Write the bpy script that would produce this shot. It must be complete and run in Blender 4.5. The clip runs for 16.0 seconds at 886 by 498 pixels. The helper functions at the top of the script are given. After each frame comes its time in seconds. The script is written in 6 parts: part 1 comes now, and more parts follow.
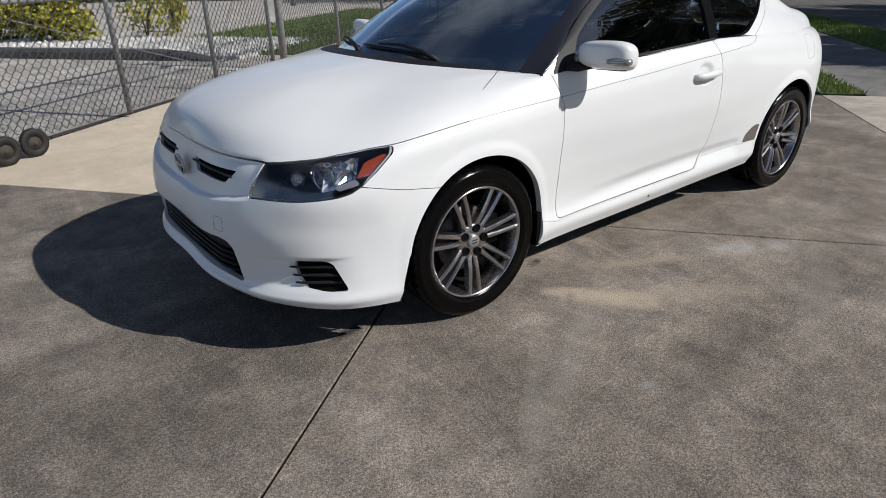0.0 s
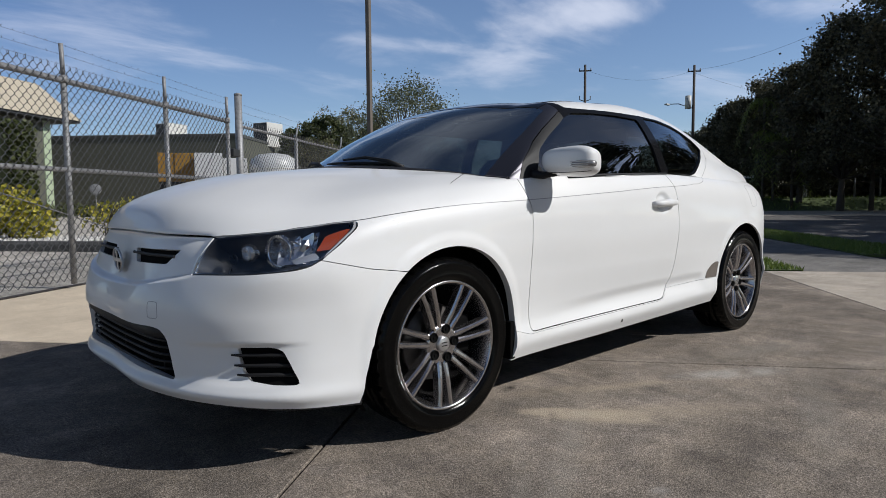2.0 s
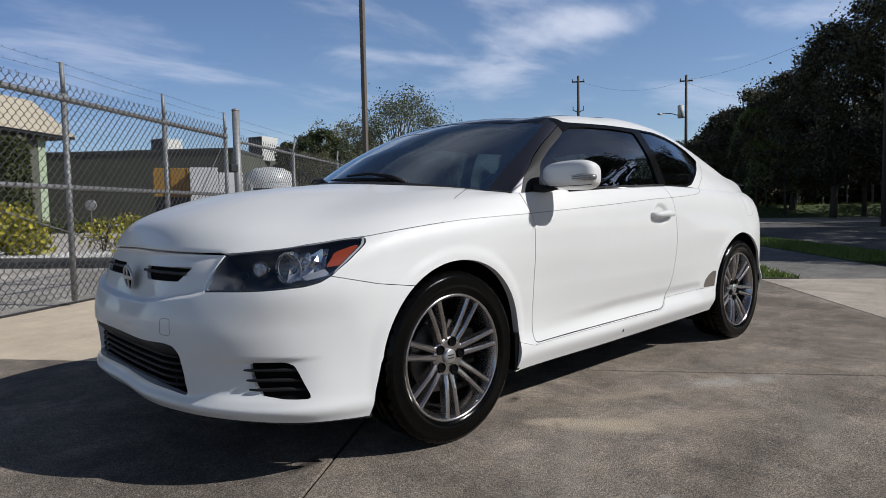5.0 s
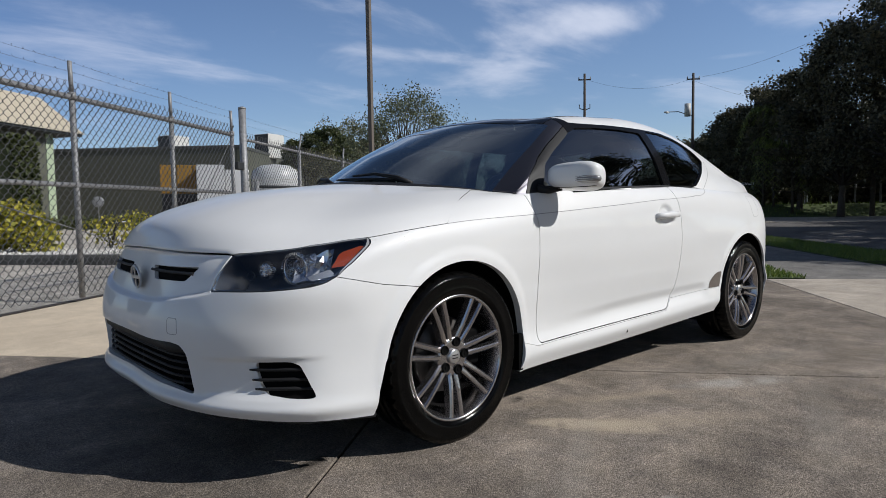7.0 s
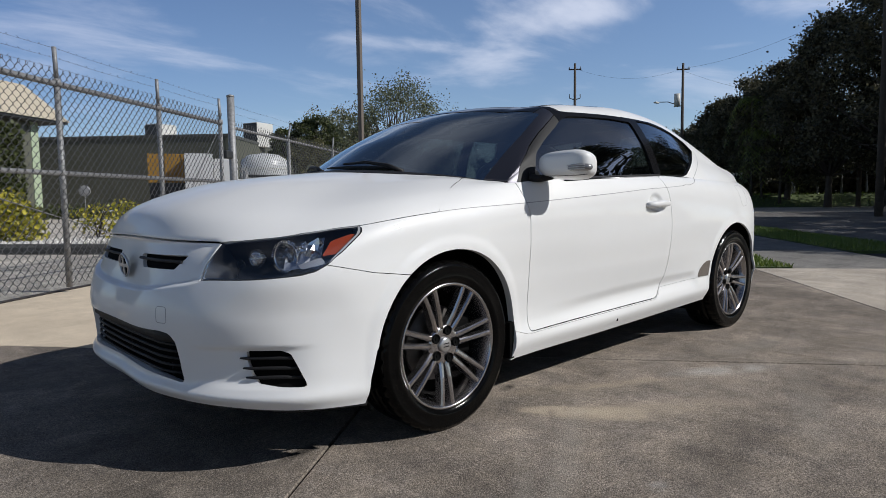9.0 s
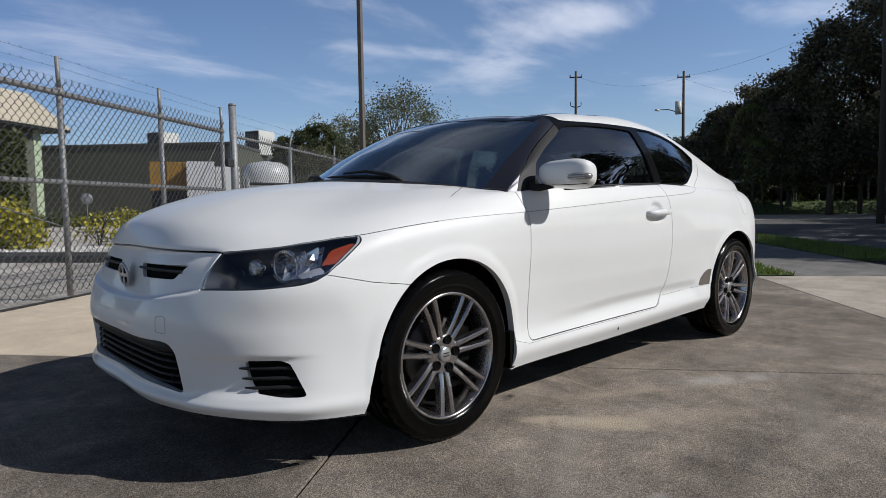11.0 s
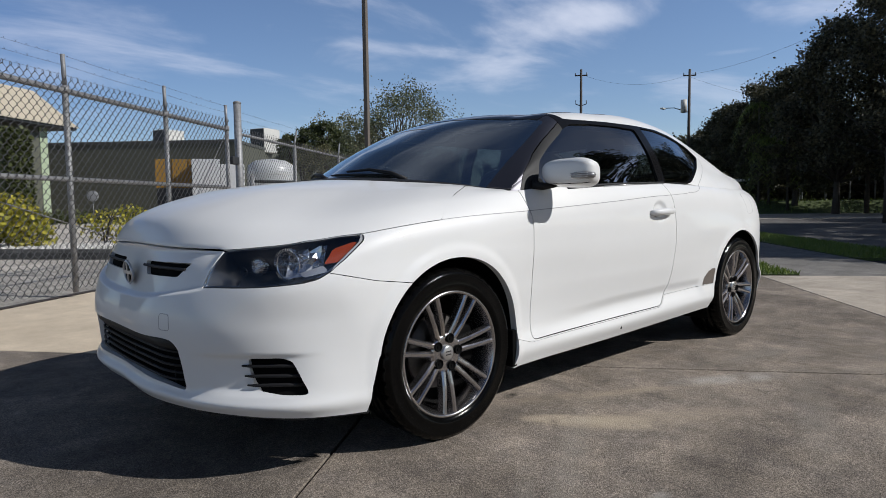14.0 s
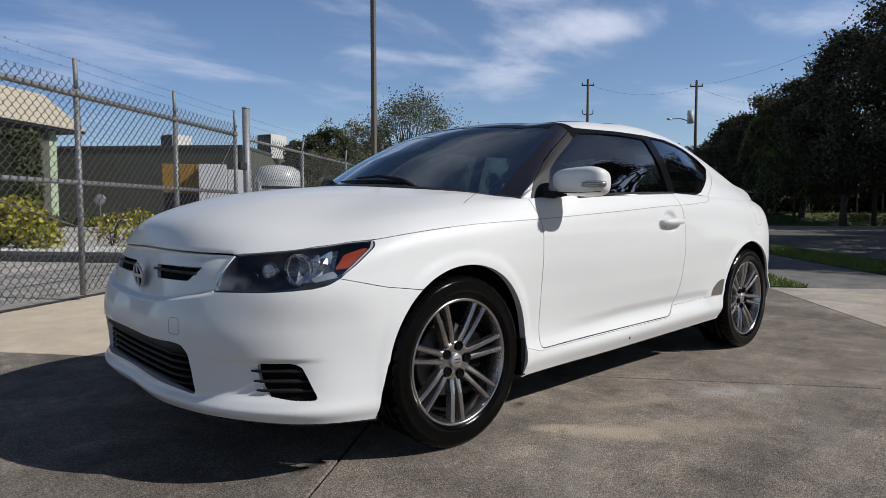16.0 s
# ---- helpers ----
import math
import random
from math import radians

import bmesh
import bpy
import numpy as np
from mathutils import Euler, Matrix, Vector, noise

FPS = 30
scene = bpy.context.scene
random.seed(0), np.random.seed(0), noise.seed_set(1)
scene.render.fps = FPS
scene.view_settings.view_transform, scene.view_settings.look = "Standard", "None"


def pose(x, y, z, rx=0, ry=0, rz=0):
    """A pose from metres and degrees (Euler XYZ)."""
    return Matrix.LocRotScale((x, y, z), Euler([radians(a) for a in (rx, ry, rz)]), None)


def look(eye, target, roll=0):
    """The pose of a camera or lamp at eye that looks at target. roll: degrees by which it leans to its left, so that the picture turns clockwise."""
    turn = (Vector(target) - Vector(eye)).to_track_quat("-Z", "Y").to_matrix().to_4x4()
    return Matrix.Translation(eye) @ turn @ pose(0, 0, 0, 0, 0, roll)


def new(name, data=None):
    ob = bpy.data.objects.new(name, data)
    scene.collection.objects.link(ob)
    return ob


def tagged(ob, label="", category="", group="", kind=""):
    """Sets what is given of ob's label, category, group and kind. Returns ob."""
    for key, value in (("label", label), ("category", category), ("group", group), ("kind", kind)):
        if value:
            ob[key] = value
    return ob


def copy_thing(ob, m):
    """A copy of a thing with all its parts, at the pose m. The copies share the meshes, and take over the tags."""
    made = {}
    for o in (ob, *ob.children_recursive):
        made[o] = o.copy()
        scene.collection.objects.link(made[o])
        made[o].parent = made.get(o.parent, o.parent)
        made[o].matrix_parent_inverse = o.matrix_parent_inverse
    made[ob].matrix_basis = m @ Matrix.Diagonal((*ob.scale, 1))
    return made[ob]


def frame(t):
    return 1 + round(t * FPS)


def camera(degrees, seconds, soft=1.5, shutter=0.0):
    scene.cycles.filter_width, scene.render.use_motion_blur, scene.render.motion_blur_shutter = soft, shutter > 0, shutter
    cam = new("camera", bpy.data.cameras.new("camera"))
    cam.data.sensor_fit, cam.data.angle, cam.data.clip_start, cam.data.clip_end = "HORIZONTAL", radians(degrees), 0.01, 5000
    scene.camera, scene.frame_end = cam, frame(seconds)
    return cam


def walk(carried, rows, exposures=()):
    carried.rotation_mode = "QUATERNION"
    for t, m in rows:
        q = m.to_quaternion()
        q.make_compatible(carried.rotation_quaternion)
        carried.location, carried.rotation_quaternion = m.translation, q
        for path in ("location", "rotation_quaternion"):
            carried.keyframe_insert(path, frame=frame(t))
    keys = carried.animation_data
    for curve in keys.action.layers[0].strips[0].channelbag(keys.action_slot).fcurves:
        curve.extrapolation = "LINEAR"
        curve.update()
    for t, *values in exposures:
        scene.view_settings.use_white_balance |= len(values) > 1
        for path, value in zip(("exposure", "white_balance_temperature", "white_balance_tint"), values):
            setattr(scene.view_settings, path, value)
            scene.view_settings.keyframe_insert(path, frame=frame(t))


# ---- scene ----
cam = camera(71.2, 16.0, 0.6)
PATH = [
    (0, (-1.574, -2.667, 1.375), (-0.457, -1.227, 0.553), -1.1),
    (0.2, (-1.501, -2.598, 1.314), (-0.363, -1.143, 0.548), -1.7),
    (0.3, (-1.457, -2.577, 1.294), (-0.339, -1.107, 0.526), -1.4),
    (0.5, (-1.417, -2.512, 1.298), (-0.246, -1.061, 0.575), -0.5),
    (0.7, (-1.410, -2.474, 1.220), (-0.204, -1.002, 0.603), -1.1),
    (0.8, (-1.414, -2.479, 1.190), (-0.209, -0.986, 0.625), -2.0),
    (0.9, (-1.421, -2.478, 1.154), (-0.203, -0.984, 0.618), -2.1),
    (1, (-1.433, -2.48, 1.137), (-0.18, -1.001, 0.646), -1.6),
    (1.1, (-1.442, -2.489, 1.080), (-0.168, -1.013, 0.635), -1.1),
    (1.2, (-1.455, -2.497, 1.050), (-0.172, -1.015, 0.651), -1.5),
    (1.3, (-1.466, -2.504, 1.012), (-0.210, -0.991, 0.649), -2.2),
    (1.5, (-1.489, -2.517, 0.966), (-0.192, -1.015, 0.721), -1.1),
    (1.7, (-1.518, -2.524, 0.906), (-0.198, -1.031, 0.736), -0.6),
    (2, (-1.56, -2.563, 0.872), (-0.216, -1.09, 0.714), -0.4),
    (2.5, (-1.592, -2.578, 0.878), (-0.255, -1.101, 0.707), -0.7),
    (3, (-1.62, -2.58, 0.882), (-0.293, -1.092, 0.722), -0.1),
    (3.5, (-1.621, -2.584, 0.887), (-0.264, -1.121, 0.749), -0.7),
    (4, (-1.621, -2.579, 0.891), (-0.266, -1.114, 0.76), -0.9),
    (4.2, (-1.616, -2.57, 0.886), (-0.261, -1.104, 0.766), -1.2),
    (6.5, (-1.622, -2.581, 0.893), (-0.268, -1.114, 0.767), -0.7),
    (7, (-1.623, -2.583, 0.899), (-0.28, -1.106, 0.77), -0.9),
    (7.5, (-1.623, -2.581, 0.892), (-0.276, -1.109, 0.749), -0.9),
    (8, (-1.62, -2.58, 0.894), (-0.259, -1.122, 0.75), -0.5),
    (8.5, (-1.62, -2.578, 0.896), (-0.264, -1.117, 0.73), -0.6),
    (9, (-1.623, -2.576, 0.893), (-0.259, -1.123, 0.731), -0.8),
    (11.5, (-1.616, -2.58, 0.901), (-0.254, -1.121, 0.765), -0.8),
    (12, (-1.618, -2.581, 0.901), (-0.254, -1.125, 0.758), -0.5),
    (12.5, (-1.618, -2.58, 0.896), (-0.259, -1.121, 0.742), -0.4),
    (13, (-1.612, -2.582, 0.897), (-0.237, -1.139, 0.738), -0.5),
    (13.5, (-1.612, -2.588, 0.903), (-0.243, -1.138, 0.747), -0.8),
    (14, (-1.613, -2.585, 0.902), (-0.262, -1.118, 0.758), -0.7),
    (14.5, (-1.621, -2.581, 0.903), (-0.269, -1.113, 0.763), -0.2),
    (15, (-1.622, -2.576, 0.902), (-0.275, -1.104, 0.76), -0.1),
    (15.5, (-1.622, -2.573, 0.903), (-0.279, -1.097, 0.774), -0.2),
    (16, (-1.626, -2.568, 0.9), (-0.285, -1.09, 0.781), -0.0),
]
walk(cam, [(t, look(eye, target, roll)) for t, eye, target, roll in PATH], [(0.0, 0.17), (0.5, 0.17), (1.0, 0.09), (1.6, 0.03), (2.2, 0.0), (16.0, 0.0)])

# ---- light ----
SUN_DIR = Vector((0.76, -1.08, 1.0)).normalized()
sun_el = math.asin(SUN_DIR.z)
sun_rot = math.atan2(SUN_DIR.x, SUN_DIR.y)
sun = new("sun", bpy.data.lights.new("sun", "SUN"))
sun.data.energy, sun.data.angle, sun.data.color = 4.2, radians(0.53), (1.0, 0.985, 0.96)
sun.matrix_world = look((0, 0, 0), tuple(-SUN_DIR)) @ pose(0, 0, 0)
sun.location = (20, -30, 30)
scene.view_settings.exposure = 0.0

world = bpy.data.worlds.new("sky")
scene.world = world
world.use_nodes = True
wt = world.node_tree
wt.nodes.clear()

sky = wt.nodes.new("ShaderNodeTexSky")
sky.sky_type, sky.sun_disc = "NISHITA", False
sky.sun_elevation, sky.sun_rotation = sun_el, sun_rot
sky.air_density, sky.dust_density, sky.ozone_density = 1.0, 0.25, 2.5
gen = wt.nodes.new("ShaderNodeTexCoord")
sep = wt.nodes.new("ShaderNodeSeparateXYZ")
wt.links.new(gen.outputs["Generated"], sep.inputs[0])
zc = wt.nodes.new("ShaderNodeMath"); zc.operation = "MAXIMUM"; zc.inputs[1].default_value = 0.03
wt.links.new(sep.outputs["Z"], zc.inputs[0])
za = wt.nodes.new("ShaderNodeMath"); za.operation = "ADD"; za.inputs[1].default_value = 0.12
wt.links.new(zc.outputs[0], za.inputs[0])
dv = wt.nodes.new("ShaderNodeVectorMath"); dv.operation = "DIVIDE"
wt.links.new(gen.outputs["Generated"], dv.inputs[0])
cz = wt.nodes.new("ShaderNodeCombineXYZ")
for k in range(3):
    wt.links.new(za.outputs[0], cz.inputs[k])
wt.links.new(cz.outputs[0], dv.inputs[1])
mp = wt.nodes.new("ShaderNodeMapping")
mp.inputs["Rotation"].default_value = (0, 0, radians(25))
mp.inputs["Scale"].default_value = (0.62, 0.98, 0.0)
mp.inputs["Location"].default_value = (2.9, 1.7, 0.0)
wt.links.new(dv.outputs[0], mp.inputs["Vector"])
cn = wt.nodes.new("ShaderNodeTexNoise")
cn.inputs["Scale"].default_value, cn.inputs["Detail"].default_value = 1.7, 10
cn.inputs["Roughness"].default_value, cn.inputs["Distortion"].default_value = 0.56, 0.35
wt.links.new(mp.outputs[0], cn.inputs["Vector"])
cr = wt.nodes.new("ShaderNodeMapRange")
cr.interpolation_type = "SMOOTHSTEP"
cr.inputs["From Min"].default_value, cr.inputs["From Max"].default_value = 0.46, 0.76
cr.inputs["To Max"].default_value = 0.62
# cloud banks: soft ovals, (x, y, length, width, turn, weight), in which the clouds gather
bank = None
for bx, by, rx, ry, turn, weight in ((1.05, 2.30, 0.95, 0.40, -34, 0.0), (2.02, 1.38, 0.46, 0.20, -63, 0.17), (2.74, 1.15, 0.19, 0.06, -67, 0.12), (1.70, 2.10, 0.40, 0.09, -23, 0.12), (0.42, 0.62, 0.55, 0.30, 60, 0.10)):
    om = wt.nodes.new("ShaderNodeMapping"); om.vector_type = "TEXTURE"
    om.inputs["Location"].default_value, om.inputs["Rotation"].default_value, om.inputs["Scale"].default_value = (bx, by, 0), (0, 0, radians(turn)), (rx, ry, 1)
    flat = wt.nodes.new("ShaderNodeVectorMath"); flat.operation = "MULTIPLY"; flat.inputs[1].default_value = (1, 1, 0)
    wt.links.new(dv.outputs[0], flat.inputs[0])
    wt.links.new(flat.outputs[0], om.inputs["Vector"])
    ln = wt.nodes.new("ShaderNodeVectorMath"); ln.operation = "LENGTH"
    wt.links.new(om.outputs[0], ln.inputs[0])
    rg = wt.nodes.new("ShaderNodeMapRange"); rg.interpolation_type = "SMOOTHSTEP"
    rg.inputs["From Min"].default_value, rg.inputs["From Max"].default_value = 1.25, 0.15
    rg.inputs["To Max"].default_value = weight
    wt.links.new(ln.outputs["Value"], rg.inputs["Value"])
    if bank is None:
        bank = rg.outputs[0]
    else:
        ad = wt.nodes.new("ShaderNodeMath"); ad.operation = "ADD"
        wt.links.new(bank, ad.inputs[0]); wt.links.new(rg.outputs[0], ad.inputs[1])
        bank = ad.outputs[0]
cb = wt.nodes.new("ShaderNodeMath"); cb.operation = "ADD"
wt.links.new(cn.outputs["Fac"], cb.inputs[0])
wt.links.new(bank, cb.inputs[1])
wt.links.new(cb.outputs[0], cr.inputs["Value"])
cm = wt.nodes.new("ShaderNodeMixRGB")
cm.inputs[2].default_value = (9.0, 9.1, 9.3, 1)
ch = wt.nodes.new("ShaderNodeMapRange")
ch.inputs["From Min"].default_value, ch.inputs["From Max"].default_value = 0.10, 0.24
ch.inputs["To Min"].default_value = 0.15
wt.links.new(sep.outputs["Z"], ch.inputs["Value"])
cf = wt.nodes.new("ShaderNodeMath"); cf.operation = "MULTIPLY"
wt.links.new(cr.outputs[0], cf.inputs[0])
wt.links.new(ch.outputs[0], cf.inputs[1])
wt.links.new(cf.outputs[0], cm.inputs[0])
wt.links.new(sky.outputs[0], cm.inputs[1])
# haze: the sky brightens smoothly towards the horizon
hz = wt.nodes.new("ShaderNodeMapRange")
hz.interpolation_type = "SMOOTHERSTEP"
hz.inputs["From Min"].default_value, hz.inputs["From Max"].default_value = 0.34, 0.56
hz.inputs["To Min"].default_value, hz.inputs["To Max"].default_value = 2.65, 1.0
wt.links.new(sep.outputs["Z"], hz.inputs["Value"])
tn = wt.nodes.new("ShaderNodeVectorMath"); tn.operation = "MULTIPLY"
tn.inputs[1].default_value = (0.955, 0.985, 1.10)
wt.links.new(cm.outputs[0], tn.inputs[0])
hm = wt.nodes.new("ShaderNodeVectorMath"); hm.operation = "SCALE"
wt.links.new(tn.outputs[0], hm.inputs[0])
lo = wt.nodes.new("ShaderNodeMapRange")
lo.inputs["From Min"].default_value, lo.inputs["From Max"].default_value = 0.0, 0.32
lo.inputs["To Min"].default_value, lo.inputs["To Max"].default_value = 0.95, 1.0
wt.links.new(sep.outputs["Z"], lo.inputs["Value"])
hl_mul = wt.nodes.new("ShaderNodeMath"); hl_mul.operation = "MULTIPLY"
wt.links.new(hz.outputs[0], hl_mul.inputs[0])
wt.links.new(lo.outputs[0], hl_mul.inputs[1])
wt.links.new(hl_mul.outputs[0], hm.inputs["Scale"])
# the sky is deepest and bluest in one quarter, and paler to both sides of it
ax = wt.nodes.new("ShaderNodeMath"); ax.operation = "SUBTRACT"; ax.inputs[1].default_value = 0.05
wt.links.new(sep.outputs["X"], ax.inputs[0])
ab = wt.nodes.new("ShaderNodeMath"); ab.operation = "ABSOLUTE"
wt.links.new(ax.outputs[0], ab.inputs[0])
deep = wt.nodes.new("ShaderNodeCombineXYZ")
for k, low in enumerate((0.74, 0.79, 0.88)):
    dr = wt.nodes.new("ShaderNodeMapRange")
    dr.interpolation_type = "SMOOTHSTEP"
    dr.inputs["From Min"].default_value, dr.inputs["From Max"].default_value = -0.05, 0.58
    dr.inputs["To Min"].default_value, dr.inputs["To Max"].default_value = low, 1.06
    wt.links.new(ab.outputs[0], dr.inputs["Value"])
    wt.links.new(dr.outputs[0], deep.inputs[k])
dm = wt.nodes.new("ShaderNodeVectorMath"); dm.operation = "MULTIPLY"
wt.links.new(hm.outputs[0], dm.inputs[0])
wt.links.new(deep.outputs[0], dm.inputs[1])
bg = wt.nodes.new("ShaderNodeBackground")
bg.inputs["Strength"].default_value = 0.0358
wt.links.new(dm.outputs[0], bg.inputs[0])
wo = wt.nodes.new("ShaderNodeOutputWorld")
wt.links.new(bg.outputs[0], wo.inputs[0])


# ---- materials ----
class Mat:
    """A node material with short calls for procedural colour and relief."""

    def __init__(self, name):
        self.m = bpy.data.materials.new(name)
        self.m.use_nodes = True
        self.t = self.m.node_tree
        self.b = self.t.nodes["Principled BSDF"]
        self.pos = self.t.nodes.new("ShaderNodeNewGeometry").outputs["Position"]

    def link(self, a, b):
        self.t.links.new(a, b)

    def node(self, kind):
        return self.t.nodes.new("ShaderNode" + kind)

    def noise(self, scale, detail=4, rough=0.55, stretch=None, distortion=0.0):
        n = self.node("TexNoise")
        n.inputs["Scale"].default_value, n.inputs["Detail"].default_value = scale, detail
        n.inputs["Roughness"].default_value, n.inputs["Distortion"].default_value = rough, distortion
        v = self.pos
        if stretch:
            mpn = self.node("Mapping")
            mpn.inputs["Scale"].default_value = stretch
            self.link(v, mpn.inputs["Vector"])
            v = mpn.outputs[0]
        self.link(v, n.inputs["Vector"])
        return n.outputs["Fac"]

    def span(self, v, a, b, lo=0.0, hi=1.0):
        n = self.node("MapRange")
        n.inputs["From Min"].default_value, n.inputs["From Max"].default_value = a, b
        n.inputs["To Min"].default_value, n.inputs["To Max"].default_value = lo, hi
        self.link(v, n.inputs["Value"])
        return n.outputs[0]

    def mix(self, fac, a, b, blend="MIX"):
        n = self.node("MixRGB")
        n.blend_type = blend
        for i, v in ((0, fac), (1, a), (2, b)):
            if isinstance(v, (int, float)):
                n.inputs[i].default_value = v
            elif isinstance(v, tuple):
                n.inputs[i].default_value = (*v[:3], 1)
            else:
                self.link(v, n.inputs[i])
        return n.outputs[0]

    def math(self, op, a, b=0.0):
        n = self.node("Math")
        n.operation = op
        for i, v in ((0, a), (1, b)):
            if isinstance(v, (int, float)):
                n.inputs[i].default_value = v
            else:
                self.link(v, n.inputs[i])
        return n.outputs[0]

    def spot(self, x, y, rx, ry, turn=0.0):
        """1 inside a soft oval on the ground, 0 outside."""
        mpn = self.node("Mapping")
        mpn.vector_type = "TEXTURE"
        mpn.inputs["Location"].default_value = (x, y, 0)
        mpn.inputs["Rotation"].default_value = (0, 0, radians(turn))
        mpn.inputs["Scale"].default_value = (rx, ry, 1)
        self.link(self.pos, mpn.inputs["Vector"])
        ln = self.node("VectorMath")
        ln.operation = "LENGTH"
        self.link(mpn.outputs[0], ln.inputs[0])
        return self.span(ln.outputs["Value"], 1.0, 0.35)

    def bump(self, h, strength=0.3, dist=0.01):
        n = self.node("Bump")
        n.inputs["Strength"].default_value, n.inputs["Distance"].default_value = strength, dist
        self.link(h, n.inputs["Height"])
        self.link(n.outputs[0], self.b.inputs["Normal"])

    def set(self, color=None, rough=None, metal=None, **kw):
        for key, v in (("Base Color", color), ("Roughness", rough), ("Metallic", metal), *[(k.replace("_", " "), x) for k, x in kw.items()]):
            if v is None:
                continue
            if isinstance(v, tuple):
                self.b.inputs[key].default_value = (*v[:3], 1)
            elif isinstance(v, (int, float)):
                self.b.inputs[key].default_value = v
            else:
                self.link(v, self.b.inputs[key])
        return self


def simple(name, color, rough=0.5, metal=0.0, var=0.25, scale=8.0, bump=0.0, **kw):
    """A surface of one paint or stuff, with blotches and fine grain."""
    a = Mat(name)
    f = a.mix(0.5, a.span(a.noise(scale, 5), 0.3, 0.7), a.span(a.noise(scale * 9, 3), 0.3, 0.7))
    dark = tuple(c * (1 - var) for c in color)
    lite = tuple(min(1, c * (1 + var * 0.6)) for c in color)
    a.set(color=a.mix(f, dark, lite), rough=rough, metal=metal, **kw)
    if bump:
        a.bump(a.noise(scale * 14, 4), bump, 0.004)
    return a.m


def glass_mat(name, tint, shine=0.04, dust=0.0, sheen=(1, 1, 1)):
    """A pane: tinted see-through with a mirror-like gloss that grows at a slant."""
    a = Mat(name)
    tr = a.node("BsdfTransparent"); tr.inputs[0].default_value = (*tint, 1)
    gl = a.node("BsdfGlossy"); gl.inputs["Roughness"].default_value = 0.0; gl.inputs["Color"].default_value = (*sheen, 1)
    lw = a.node("LayerWeight"); lw.inputs[0].default_value = 0.5
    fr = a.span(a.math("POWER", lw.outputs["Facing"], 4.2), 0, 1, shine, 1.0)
    mx = a.node("MixShader")
    a.link(fr, mx.inputs[0]); a.link(tr.outputs[0], mx.inputs[1]); a.link(gl.outputs[0], mx.inputs[2])
    top = mx
    if dust:
        df = a.node("BsdfDiffuse"); df.inputs[0].default_value = (0.6, 0.62, 0.62, 1)
        top = a.node("MixShader")
        a.link(a.span(a.noise(3, 5), 0.3, 0.7, dust * 0.6, dust * 1.4), top.inputs[0])
        a.link(mx.outputs[0], top.inputs[1]); a.link(df.outputs[0], top.inputs[2])
    a.link(top.outputs[0], a.t.nodes["Material Output"].inputs["Surface"])
    return a.m


def concrete(name, base, warm, contrast=1.0, stains=()):
    """Worn cast concrete: clouds, blotches, aggregate grains and stains."""
    a = Mat(name)

    def tone(c, f, lo, hi):
        g = a.node("VectorMath")
        g.operation = "SCALE"
        a.link(c, g.inputs[0])
        k = contrast
        a.link(a.span(f, 0, 1, 1 - (1 - lo) * k, 1 + (hi - 1) * k), g.inputs["Scale"])
        return g.outputs[0]

    big = a.span(a.noise(0.55, 4, 0.55), 0.36, 0.64)
    patch = a.span(a.noise(1.7, 7, 0.62, distortion=0.5), 0.40, 0.62)
    mid = a.span(a.noise(5.5, 6, 0.66, distortion=0.3), 0.36, 0.66)
    wear = a.span(a.noise(3.1, 8, 0.72, stretch=(1.0, 0.55, 1.0), distortion=0.9), 0.46, 0.64)
    blot = a.span(a.noise(21, 4, 0.6), 0.36, 0.66)
    fine = a.span(a.noise(85, 3, 0.6), 0.36, 0.64)
    grit = a.span(a.noise(210, 2, 0.6), 0.36, 0.64)
    c = a.mix(mid, base, warm)
    c = tone(c, big, 0.86, 1.14)
    c = tone(c, patch, 0.84, 1.11)
    c = tone(c, mid, 0.88, 1.12)
    c = tone(c, wear, 0.95, 1.20)
    c = tone(c, blot, 0.88, 1.12)
    c = tone(c, fine, 0.68, 1.32)
    c = tone(c, grit, 0.50, 1.54)
    c = tone(c, a.span(a.noise(1.6, 7, 0.66, stretch=(0.28, 1.9, 1.0), distortion=0.4), 0.42, 0.66), 0.93, 1.20)
    c = tone(c, a.span(a.noise(2.6, 6, 0.7, stretch=(1.7, 0.3, 1.0), distortion=0.4), 0.40, 0.62), 0.90, 1.08)
    vor = a.node("TexVoronoi")
    vor.inputs["Scale"].default_value = 95
    a.link(a.pos, vor.inputs["Vector"])
    fleck = a.math("MULTIPLY", a.span(vor.outputs["Distance"], 0.14, 0.30, 1.0, 0.0), a.span(a.noise(14, 3), 0.45, 0.62))
    c = a.mix(a.math("MULTIPLY", fleck, 0.75 * contrast), c, tuple(min(1, v * 2.4) for v in base))
    vor = a.node("TexVoronoi")
    vor.inputs["Scale"].default_value = 34
    a.link(a.pos, vor.inputs["Vector"])
    pock = a.math("MULTIPLY", a.span(vor.outputs["Distance"], 0.08, 0.16, 1.0, 0.0), a.span(a.noise(3, 3), 0.5, 0.62))
    c = a.mix(a.math("MULTIPLY", pock, 0.7 * contrast), c, tuple(v * 0.3 for v in base))
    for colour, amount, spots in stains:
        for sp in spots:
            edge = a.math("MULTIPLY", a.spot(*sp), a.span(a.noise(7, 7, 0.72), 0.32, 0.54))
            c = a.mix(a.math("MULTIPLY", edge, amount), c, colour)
    a.set(color=c, rough=a.span(mid, 0, 1, 0.85, 0.97), Specular_IOR_Level=0.12)
    a.bump(a.mix(0.5, fine, grit), 0.5 * contrast, 0.005)
    return a.m


